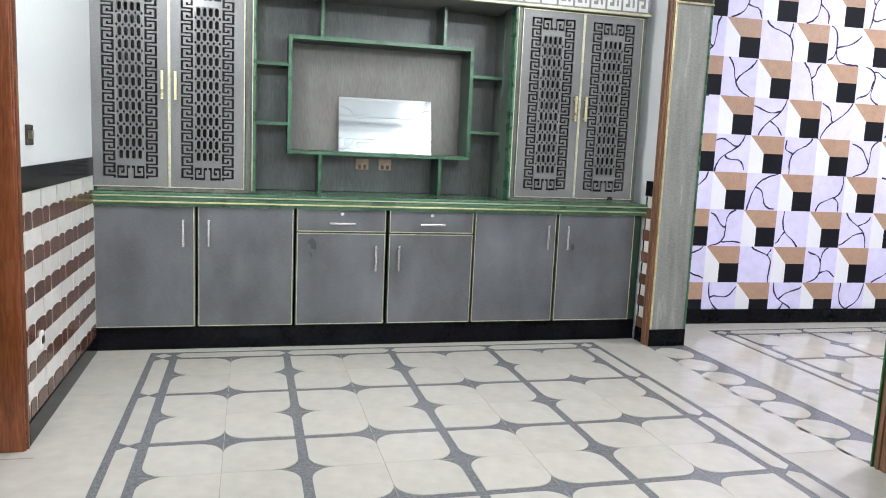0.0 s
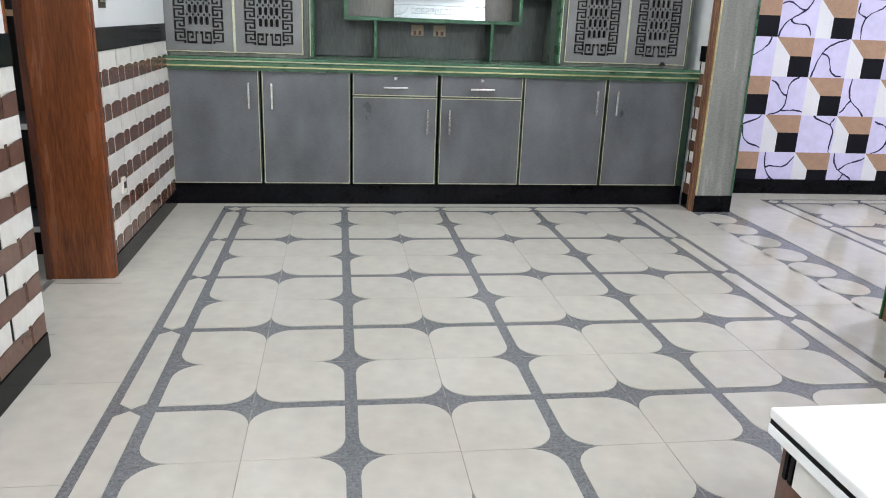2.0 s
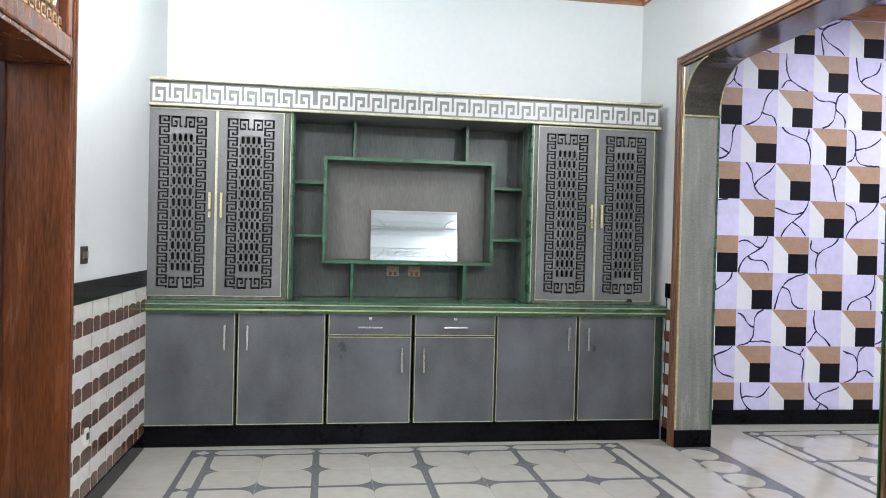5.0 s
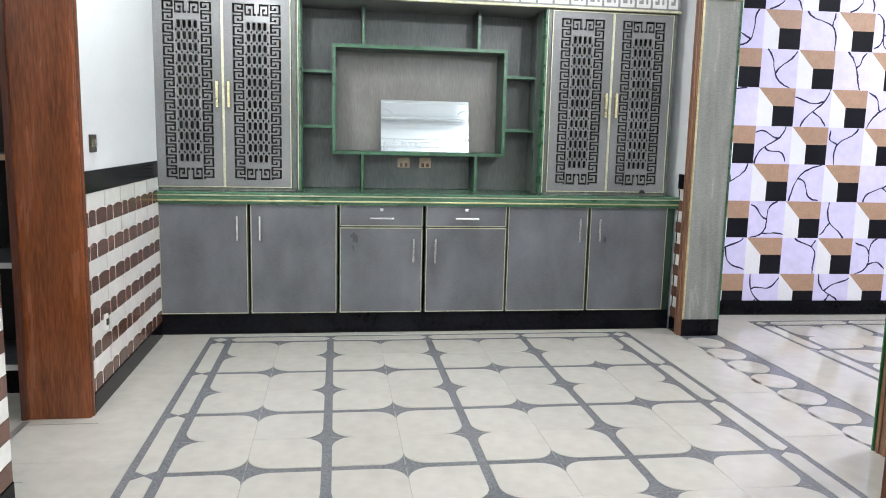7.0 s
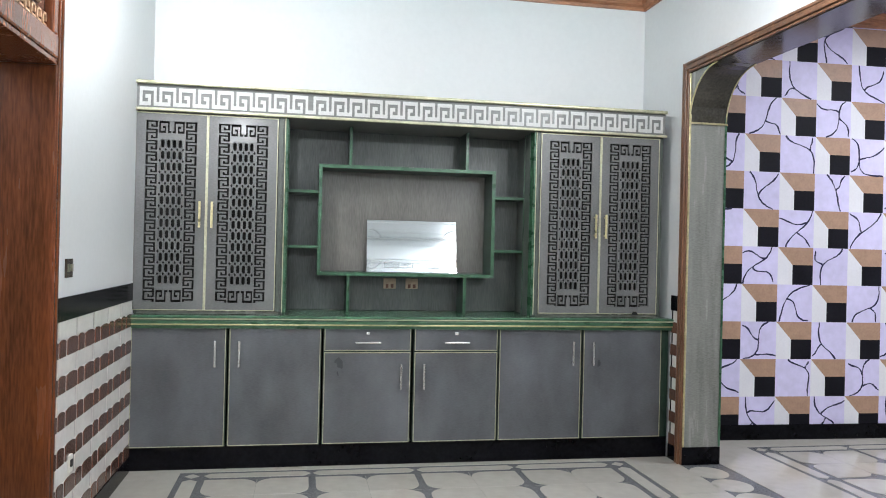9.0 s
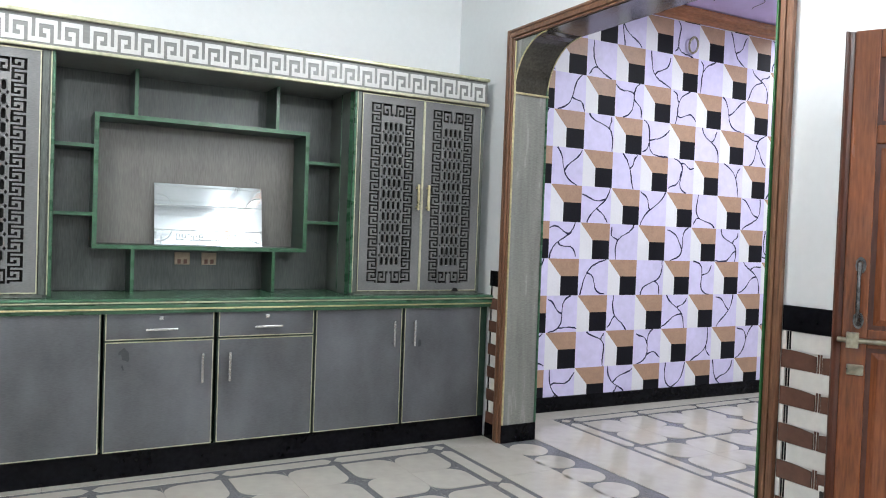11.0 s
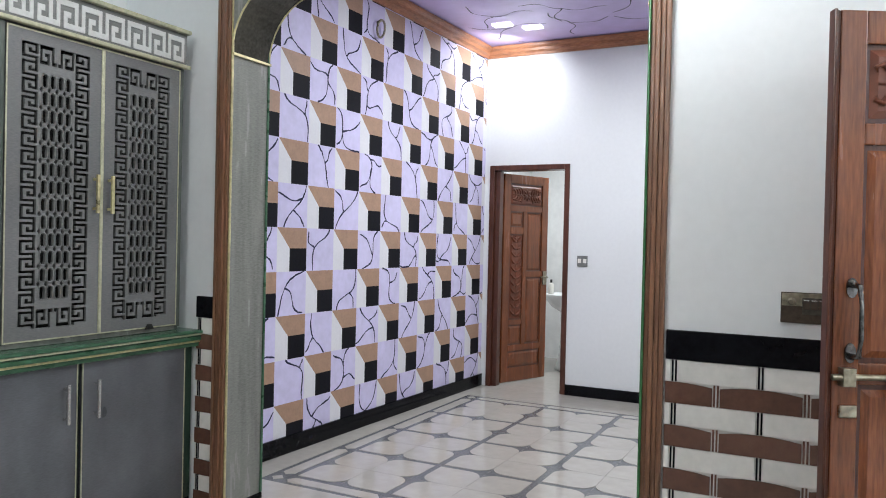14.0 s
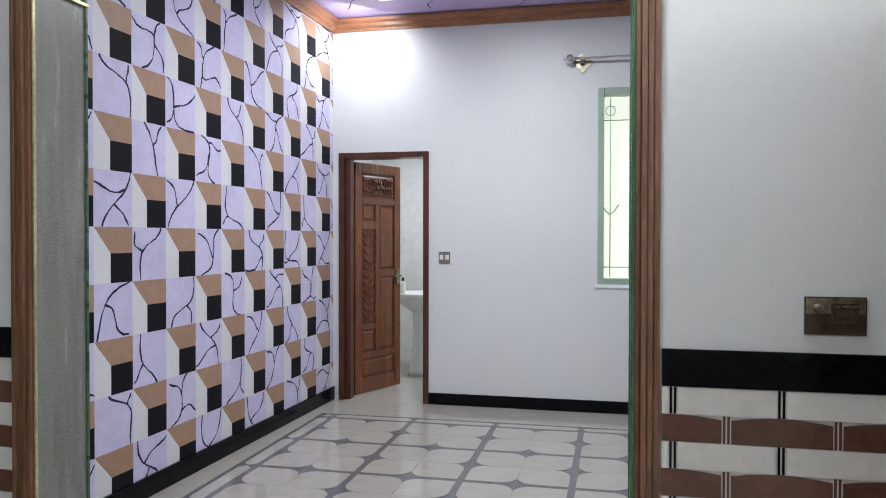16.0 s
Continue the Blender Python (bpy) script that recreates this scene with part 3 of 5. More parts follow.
UZ0, UZ1 = 0.962, 2.212
DW = 0.432
PANEL = pierced_panel(DW, UZ1 - UZ0 - 0.016)
LINKS = ring_lattice(DW, UZ1 - UZ0 - 0.016)
for cx0, cx1, mid in ((-0.860, 0.046, -0.434), (1.724, 2.650, 2.190)):
    unit = thing("wall_cabinet", "grey laminate cabinet with two pierced key-pattern doors on the worktop", "cabinet", "upper cabinets", ((cx0 + cx1) / 2, YU, UZ0 + LIFT))
    inv = Matrix.Translation((-(cx0 + cx1) / 2, -YU, -UZ0))
    boxpart("side", (cx0, cx0 + 0.02, YU + 0.003, YB - 0.01, 0.947, UZ1), GREENS, unit)
    boxpart("side", (cx1 - 0.02, cx1, YU + 0.003, YB - 0.01, 0.947, UZ1), GREENS, unit)
    boxpart("bottom", (cx0 + 0.02, cx1 - 0.02, YU + 0.003, YB - 0.01, 0.947, 0.966), GREYV, unit)
    boxpart("top", (cx0 + 0.02, cx1 - 0.02, YU + 0.003, YB - 0.01, UZ1 - 0.01, UZ1), GREYV, unit)
    for xa, xb in ((cx0, mid - DW - 0.005), (mid + DW + 0.005, cx1)):
        if xb - xa > 0.01:
            boxpart("face_stile", (xa + 0.001, xb - 0.0135 if xb == cx1 and cx0 < 0 else xb, YU - 0.010, YU + 0.0025, UZ0, UZ1), GREENS, unit, "green-grey laminate stile", 0.002)
    # near-black sheet close behind the doors, in place of the shaded interior
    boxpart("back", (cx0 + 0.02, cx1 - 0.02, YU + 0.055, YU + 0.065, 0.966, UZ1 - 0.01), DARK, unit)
    for k, xa in enumerate((mid - DW - 0.002, mid + 0.002)):
        door = new("door", PANEL)
        door.parent = unit
        door.location = (xa, YU - 0.013, UZ0 + 0.008)
        door.matrix_parent_inverse = inv
        bm = bmesh.new()
        w, h = DW, UZ1 - UZ0 - 0.016
        box(bm, 0, w, -0.002, 0.003, 0, 0.006)
        box(bm, 0, w, -0.002, 0.003, h - 0.006, h)
        box(bm, 0, 0.006, -0.002, 0.003, 0.006, h - 0.006)
        box(bm, w - 0.006, w, -0.002, 0.003, 0.006, h - 0.006)
        part("edge_strip", bm, STRIP, door, "thin pale gold edge strip")
        links = new("lattice", LINKS)
        links.parent = door
        hx = DW - 0.035 if k == 0 else 0.035
        bar_handle(hx, 0, 0.605, True, 0.165, GOLD, door)
    if cx0 > 0:
        bm = bmesh.new()
        prism(bm, [(cx1 - 0.215, 0.966), (cx1 - 0.165, 0.966), (cx1 - 0.180, 0.990), (cx1 - 0.200, 0.990)], "y", YU - 0.024, YU - 0.0135)
        rounded(bm, 0.002)
        part("latch", bm, DARK, unit, "small dark latch at the foot of the door")
    bm = bmesh.new()
    box(bm, mid - 0.007, mid + 0.007, YU - 0.018, YU - 0.0135, UZ0 + 0.01, UZ1 - 0.012)
    rounded(bm, 0.002)
    part("meeting_bead", bm, STRIP, unit, "gold bead between the doors")
    inner = cx1 if cx0 < 0 else cx0
    s = 1 if cx0 < 0 else -1
    for q, m, wide in ((0.0, STRIP, 0.006), (0.014, GREEN, 0.013)):
        xa, xb = sorted((inner + s * (q + 0.002 - wide), inner + s * (q + 0.002)))
        boxpart("side_edging", (xa, xb, YU - 0.012, YU + 0.0028, UZ0, UZ1), m, unit, "green and gold edging", 0.002)
    for o in unit.children:
        if o.name.split(".")[0] != "door":
            o.matrix_parent_inverse = inv

# frieze
fz = thing("frieze", "grey frieze board with white raised Greek key and gold mouldings", "frieze", at=(0.9, YU, 2.2 + LIFT + 0.016))
inv = Matrix.Translation((-0.9, -YU, -2.2))
FX0, FX1, FYF = XL - 0.004, 2.660, YU - 0.022
boxpart("board", (FX0, FX1, FYF + 0.006, YB - 0.002, 2.197, 2.378), GREYF, fz)
for za, zb, d in ((2.195, 2.213, 0.022), (2.362, 2.382, 0.024)):
    boxpart("moulding", (FX0, FX1 + 0.004, FYF - d, FYF + 0.0058, za, zb), STRIP, fz, "dull gold moulding", 0.006)
KEY = ["1111110", "1000010", "1011010", "1001010", "1111011"]
bm = bmesh.new()
cs, ch = 0.0163, 0.0232
for i, line in enumerate(KEY):
    j = 0
    while j < 7:
        e = j
        while e < 7 and line[e] == "1":
            e += 1
        if e > j:
            box(bm, j * cs, e * cs, -0.003, 0.003, -(i + 1) * ch, -i * ch)
            j = e
        else:
            j += 1
KEYM = mesh_of("key", bm, KEYW)
NK = 30
for k in range(NK):
    o = new("key", KEYM)
    o.parent = fz
    right = k >= 9
    step = (FX1 - FX0 - 0.04) / NK
    o.location = (FX0 + 0.02 + k * step + (step if right else 0), FYF + 0.005, 2.344)
    o.scale = ((-1 if right else 1) * step / (7 * cs), 1, 1)
for o in fz.children:
    o.matrix_parent_inverse = inv

# open shelving between the upper cabinets
sh = thing("display_shelving", "open grey niche shelving with green edged boards", "shelf unit", at=(0.9, 5.3, 0.956 + LIFT))
inv = Matrix.Translation((-0.9, -5.3, -0.956))
NX0, NX1, NYF, NYB = 0.047, 1.723, 5.24, 5.47
boxpart("back_panel", (NX0, NX1, NYB, YB - 0.003, 0.947, 2.212), NICHE, sh, "grained back panel with niche shade in its colour")
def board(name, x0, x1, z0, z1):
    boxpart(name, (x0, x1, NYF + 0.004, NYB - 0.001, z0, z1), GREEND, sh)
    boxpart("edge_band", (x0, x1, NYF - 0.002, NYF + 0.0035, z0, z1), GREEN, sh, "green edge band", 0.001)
TX0, TX1, TZ0, TZ1, TH = 0.266, 1.497, 1.198, 1.952, 0.024
# browner panel, its lighter tone also holding the brighter light at the centre
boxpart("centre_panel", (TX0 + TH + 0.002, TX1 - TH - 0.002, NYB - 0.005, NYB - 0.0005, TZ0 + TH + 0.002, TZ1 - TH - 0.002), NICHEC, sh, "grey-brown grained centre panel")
board("niche_board", TX0, TX1, TZ0, TZ0 + TH)
board("niche_board", TX0, TX1, TZ1 - TH, TZ1)
board("niche_board", TX0, TX0 + TH, TZ0 + TH, TZ1 - TH)
board("niche_board", TX1 - TH, TX1, TZ0 + TH, TZ1 - TH)
for z in (1.388, 1.763):
    board("shelf", NX0, TX0, z - 0.010, z + 0.010)
    board("shelf", TX1, NX1, z - 0.010, z + 0.010)
for x in (0.478, 1.289):
    board("divider", x - 0.010, x + 0.010, TZ1, 2.212)
    board("divider", x - 0.010, x + 0.010, 0.947, TZ0)
for x0, x1 in ((NX0, NX0 + 0.018), (NX1 - 0.018, NX1)):
    boxpart("side_board", (x0, x1, YU + 0.06, NYF - 0.0025, 0.947, 2.212), GREENS, sh)
    for ya, yb in ((YU + 0.052, YU + 0.0598), (NYF - 0.012, NYF - 0.003)):
        boxpart("edge_band", (x0 - 0.003, x1 + 0.003, ya, yb, 0.948, 2.211), GREEN, sh, "green edge band", 0.001)
for o in sh.children:
    o.matrix_parent_inverse = inv

# mirror leaning in the niche
bm = bmesh.new()
box(bm, -0.323, 0.323, -0.003, 0.003, 0, 0.372)
mir = part("mirror", bm, MIRROR)
etch = bmesh.new()
for k in range(12):
    x = -0.20 + 0.0335 * k
    for a, b, c, d in ((0, 0.024, 0.064, 0.069), (0, 0.005, 0.034, 0.064), (0.019, 0.024, 0.044, 0.064), (0.010, 0.019, 0.044, 0.049), (0, 0.0335, 0.029, 0.034)):
        box(etch, x + a, x + b, -0.0042, -0.0031, c, d)
for z in (0.086, 0.238):
    box(etch, -0.323, 0.323, -0.0042, -0.0031, z, z + 0.006)
for s in (-1, 1):
    for cz, up in ((0.02, 1), (0.305, -1)):
        ribs = [(s * (0.31 - 0.085 * math.sin(a)), cz + up * 0.065 * (1 - math.cos(a))) for a in [math.pi / 2 * q / 8 for q in range(9)]]
        tube(etch, [(x, -0.0032, z) for x, z in ribs], 0.003, 4)
    for q in range(9):
        box(etch, s * 0.315 - 0.006, s * 0.315 + 0.006, -0.0042, -0.0031, 0.004 + 0.011 * q, 0.010 + 0.011 * q)
        box(etch, s * 0.285 - 0.006 + 0.003 * (q % 3), s * 0.285 + 0.004, -0.0042, -0.0031, 0.004 + 0.009 * q, 0.009 + 0.009 * q)
for q in range(48):
    box(etch, -0.318 + 0.0133 * q, -0.311 + 0.0133 * q, -0.0042, -0.0031, 0.352, 0.360)
part("etched_border", etch, KEYGREY, mir, "frosted key pattern etched border")
mir.matrix_world = pose(0.938, 5.400, TZ0 + TH + LIFT + 0.001, -9)
tagged(mir, "frameless rectangular mirror sheet leaning in the niche", "mirror")
for x, bars in ((0.788, 3), (0.948, 2)):
    sk = thing("socket_outlet", "small bronze twin socket on the niche back panel", "socket", "niche sockets", (x, NYB, 1.14 + LIFT))
    bm = bmesh.new()
    box(bm, -0.045, 0.045, -0.009, 0.0, -0.038, 0.038)
    rounded(bm, 0.003)
    part("plate", bm, SOCKET, sk)
    for q in (-0.018, 0.018):
        bm = bmesh.new()
        box(bm, q - 0.010, q + 0.010, -0.0105, -0.008, -0.032, -0.005)
        part("outlet", bm, TILE_B, sk, "dark brown outlet")

# ---- arch lining ----
arch = structure(new("arch"), "arched opening lined in grey laminate with wooden architrave", "archway")
for y0, y1, side in ((ARCH1 - 0.002, ARCH1 + 0.02, -1), (ARCH0 - 0.02, ARCH0 + 0.002, 1)):
    boxpart("jamb_panel", (XR - 0.004, XW + 0.006, y0, y1, 0.118, ARCHZ), GREYV, arch, "grey laminate jamb panel")
    boxpart("jamb_foot", (XR - 0.008, XW + 0.008, y0 - (0.006 if side < 0 else 0), y1 + (0.006 if side > 0 else 0), 0, 0.117), BLACK, arch, "black stone foot", 0.002)
    yf = y0 if side < 0 else y1
    for xa in (XR - 0.010, XW - 0.006):
        a, b = sorted((yf, yf + side * 0.006))
        boxpart("edge_bead", (xa, xa + 0.014, a, b, 0.12, ARCHZ), GOLD if xa < XW - 0.1 else GREEN, arch, "gilt bead", 0.002)
boxpart("soffit_panel", (XR - 0.004, XW + 0.006, ARCH0 + 0.0025, ARCH1 - 0.0025, ARCHZ, ARCHZ + 0.019), SMOKE, arch, "dark glossy soffit panel")
RA = 0.33
for yc, side in ((ARCH1 - 0.003, -1), (ARCH0 + 0.003, 1)):
    bm = bmesh.new()
    arc = [(yc + side * (RA - RA * math.cos(math.radians(a))), ARCHZ - RA + RA * math.sin(math.radians(a)) - 0.001) for a in range(0, 91, 9)]
    outline = arc + [(yc, ARCHZ - 0.001)]
    prism(bm, outline, "x", XR - 0.003, XW + 0.005)
    bmesh.ops.recalc_face_normals(bm, faces=bm.faces)
    for f in bm.faces:
        if abs(f.normal.x) < 0.5:
            f.material_index, f.smooth = 1, False
    part("corner_bracket", bm, [GREYV, SMOKE], arch, "curved corner bracket")
    for xa in (XR - 0.006, XW + 0.002):
        bm = bmesh.new()
        tube(bm, [(xa, p[0], p[1]) for p in arc], 0.005, 6)
        part("bracket_bead", bm, GOLD, arch, "gilt bead")
    boxpart("bracket_foot", (XR - 0.008, XW + 0.008, *sorted((yc, yc + side * 0.012)), ARCHZ - RA - 0.012, ARCHZ - RA), GOLD, arch, "gilt bead")


def architrave(name, parent, x, side, y0, y1, z1, width, mat, label, z0=0.0, flutes=3):
    """A fluted wooden frame on a wall face at x round an opening from y0 to y1."""
    def strip(kind, ya, yb, za, zb, deep):
        a, b = sorted((x, x + side * deep))
        boxpart(kind, (a, b, ya, yb, za, zb), mat, parent, label, 0.004)
    w = width / flutes
    for k in range(flutes):
        deep = (0.016, 0.026, 0.02, 0.024)[k % 4]
        strip("upright", y0 - (k + 1) * w + 0.001, y0 - k * w, z0, z1 + (k + 1) * w, deep)
        strip("upright", y1 + k * w, y1 + (k + 1) * w - 0.001, z0, z1 + (k + 1) * w, deep)
        strip("head", y0 - k * w, y1 + k * w, z1 + k * w, z1 + (k + 1) * w - 0.001, deep)


architrave("arch_frame", arch, XR - 0.004, -1, ARCH0, ARCH1, ARCHZ + 0.004, 0.072, WOODA, "fluted reddish wood architrave", 0.0, 4)
bm = bmesh.new()
box(bm, XR - 0.031, XR - 0.004, ARCH0 - 0.001, ARCH0 + 0.009, 0.0, ARCHZ)
rounded(bm, 0.004)
part("green_edge", bm, GREENB, arch, "green stained inner edge")

# ---- left doorway ----
dw = structure(new("door_1"), "open wooden doorway with deep lining and carved fanlight", "doorway")
X2 = XL - 0.285
for y0, y1 in ((DOOR1, DOOR1 + 0.02), (DOOR0 - 0.02, DOOR0)):
    boxpart("lining", (X2, XL + 0.004, y0, y1, 0, 2.15), WOOD, dw, "polished reddish wood lining", 0.003)
boxpart("head_lining", (X2, XL + 0.004, DOOR0, DOOR1, 2.15, 2.17), WOOD, dw, "polished reddish wood head", 0.002)
boxpart("transom_bar", (X2, XL + 0.010, DOOR0, DOOR1, 2.171, 2.27), WOOD, dw, "moulded transom bar", 0.012)
boxpart("top_bar", (X2, XL + 0.006, DOOR0, DOOR1, 2.80, 2.86), WOOD, dw, "moulded top bar", 0.01)
for y in (DOOR0, DOOR1 - 0.06):
    boxpart("fanlight_stile", (X2 + 0.1, XL + 0.006, y, y + 0.06, 2.271, 2.799), WOOD, dw, "wooden stile", 0.008)
boxpart("fanlight_panel", (XL - 0.05, XL - 0.03, DOOR0 + 0.06, DOOR1 - 0.06, 2.271, 2.799), TILE_B, dw, "dark backing")
bm = bmesh.new()
for i in range(11):
    for j in range(5):
        cy, cz = DOOR0 + 0.16 + 0.066 * i + (0.033 if j % 2 else 0), 2.40 + 0.075 * j
        if cy < DOOR1 - 0.12:
            ring = [(cy + 0.030 * math.cos(math.radians(a)), cz + 0.036 * math.sin(math.radians(a))) for a in range(0, 360, 60)]
            tube(bm, [(XL - 0.026, *p) for p in ring + ring[:1]], 0.009, 5)
for i in range(14):
    cy = DOOR0 + 0.10 + i * 0.065
    box(bm, XL - 0.031, XL - 0.022, cy, cy + 0.048, 2.29, 2.30)
    box(bm, XL - 0.031, XL - 0.022, cy, cy + 0.010, 2.29, 2.345)
    box(bm, XL - 0.031, XL - 0.022, cy, cy + 0.048, 2.335, 2.345)
    box(bm, XL - 0.031, XL - 0.022, cy + 0.038, cy + 0.048, 2.312, 2.345)
part("lattice", bm, LATTICE, dw, "pale carved wooden lattice")
for k, (w0, deep) in enumerate(((0.0, 0.012), (0.022, 0.018))):
    boxpart("architrave", (XL, XL + deep, DOOR1 + 0.004 + w0, DOOR1 + 0.024 + w0, 0, 2.9), WOOD, dw, "slim wooden architrave", 0.004)
bm = bmesh.new()
tube(bm, [(XL + 0.025, DOOR1 + 0.035, 2.50 + 0.045 * i) for i in range(9)], [0.008, 0.03, 0.033, 0.028, 0.028, 0.03, 0.034, 0.03, 0.02], 10)
part("turned_post", bm, WOOD, dw, "turned corner post")
boxpart("near_post", (XL - 0.02, XL + 0.03, 1.80, 1.998, 0, 2.3), WOOD, dw, "upright of the next door frame", 0.006)
bm = bmesh.new()
box(bm, X2 - 0.012, X2 + 0.018, DOOR1 - 0.014, DOOR1 - 0.001, 0.002, 2.149)
rounded(bm, 0.004)
part("door_stop", bm, WOODD, dw, "dark wooden stop")

# shelving in the side room
su = thing("open_shelf_unit", "tall dark open shelf unit with pale shelf edges", "shelf unit", at=(-1.75, 3.85, 0))
inv = Matrix.Translation((1.75, -3.85, 0))
for x in (-2.4, -1.16):
    boxpart("side", (x, x + 0.02, 3.852, 4.39, 0.12, 2.36), GREY, su)
boxpart("back", (-2.38, -1.161, 4.37, 4.39, 0.12, 2.36), DARK, su, "dark back board")
boxpart("plinth", (-2.4, -1.14, 3.87, 3.9, 0, 0.119), BLACK, su, "black plinth")
for z in (0.14, 0.67, 1.21, 1.78):
    boxpart("shelf", (-2.379, -1.161, 3.862, 4.369, z - 0.012, z + 0.012), GREY, su)
    boxpart("shelf_edge", (-2.379, -1.161, 3.852, 3.8615, z - 0.014, z + 0.014), KEYW if z != 1.21 else LATTICE, su, "pale shelf edge")
boxpart("top_board", (-2.4, -1.14, 3.84, 4.39, 2.361, 2.39), GREEN, su, "green top board", 0.003)
for o in su.children:
    o.matrix_parent_inverse = inv
bm = bmesh.new()
box(bm, -0.035, 0.035, -0.02, 0.02, 0, 0.045)
rounded(bm, 0.004)
o = part("small_box", bm, PLASTIC)
o.location = (-1.27, 3.92, 1.2225)
tagged(o, "small white carton on a shelf", "box")


# ---- panelled doors ----
WOODC = material("carved_wood", (0.15, 0.042, 0.019), 0.4, var=0.2, scale=5, fine=30)
def carved(bm, x0, x1, z0, z1, y, tall):
    """Leaf carving in relief: a stem with curled leaves on both sides."""
    cx, cz = (x0 + x1) / 2, (z0 + z1) / 2
    if tall:
        tube(bm, [(cx, y, z0 + 0.03), (cx, y - 0.003, cz), (cx, y, z1 - 0.03)], 0.006, 6)
        n = 11
        for i in range(n):
            z = z0 + 0.05 + (z1 - z0 - 0.13) * i / (n - 1)
            for s in (-1, 1):
                w = (x1 - x0) * 0.36
                tube(bm, [(cx, y, z), (cx + s * w * 0.55, y - 0.008, z + 0.012), (cx + s * w, y - 0.006, z + 0.045), (cx + s * w * 0.8, y, z + 0.066)], [0.008, 0.012, 0.009, 0.003], 6)
        for a in range(0, 360, 60):
            tube(bm, [(cx, y, z1 - 0.035), (cx + 0.03 * math.cos(math.radians(a)), y - 0.006, z1 - 0.04 + 0.03 * math.sin(math.radians(a)))], [0.010, 0.005], 6)
    else:
        u = (x1 - x0) / 2 - 0.035
        v = (z1 - z0) / 2 - 0.03
        for a in range(0, 360, 45):
            tube(bm, [(cx, y - 0.004, cz), (cx + 0.45 * v * math.cos(math.radians(a)), y - 0.009, cz + 0.45 * v * math.sin(math.radians(a))), (cx + 0.75 * v * math.cos(math.radians(a)), y - 0.003, cz + 0.75 * v * math.sin(math.radians(a)))], [0.006, 0.011, 0.004], 6)
        for s in (-1, 1):
            tube(bm, [(cx + s * 0.5 * v, y, cz), (cx + s * u, y - 0.004, cz)], [0.007, 0.004], 6)
            n = max(2, int((u - 0.8 * v) / 0.032))
            for k in range(n):
                bx = cx + s * (0.8 * v + (u - 0.8 * v) * k / n)
                for w in (-1, 1):
                    h = v * (1 - 0.35 * k / n)
                    tube(bm, [(bx, y, cz), (bx + s * 0.004, y - 0.008, cz + w * 0.45 * h), (bx + s * 0.024, y - 0.008, cz + w * 0.9 * h), (bx + s * 0.044, y - 0.005, cz + w * 0.75 * h), (bx + s * 0.036, y, cz + w * 0.5 * h)], [0.005, 0.009, 0.009, 0.007, 0.003], 6)


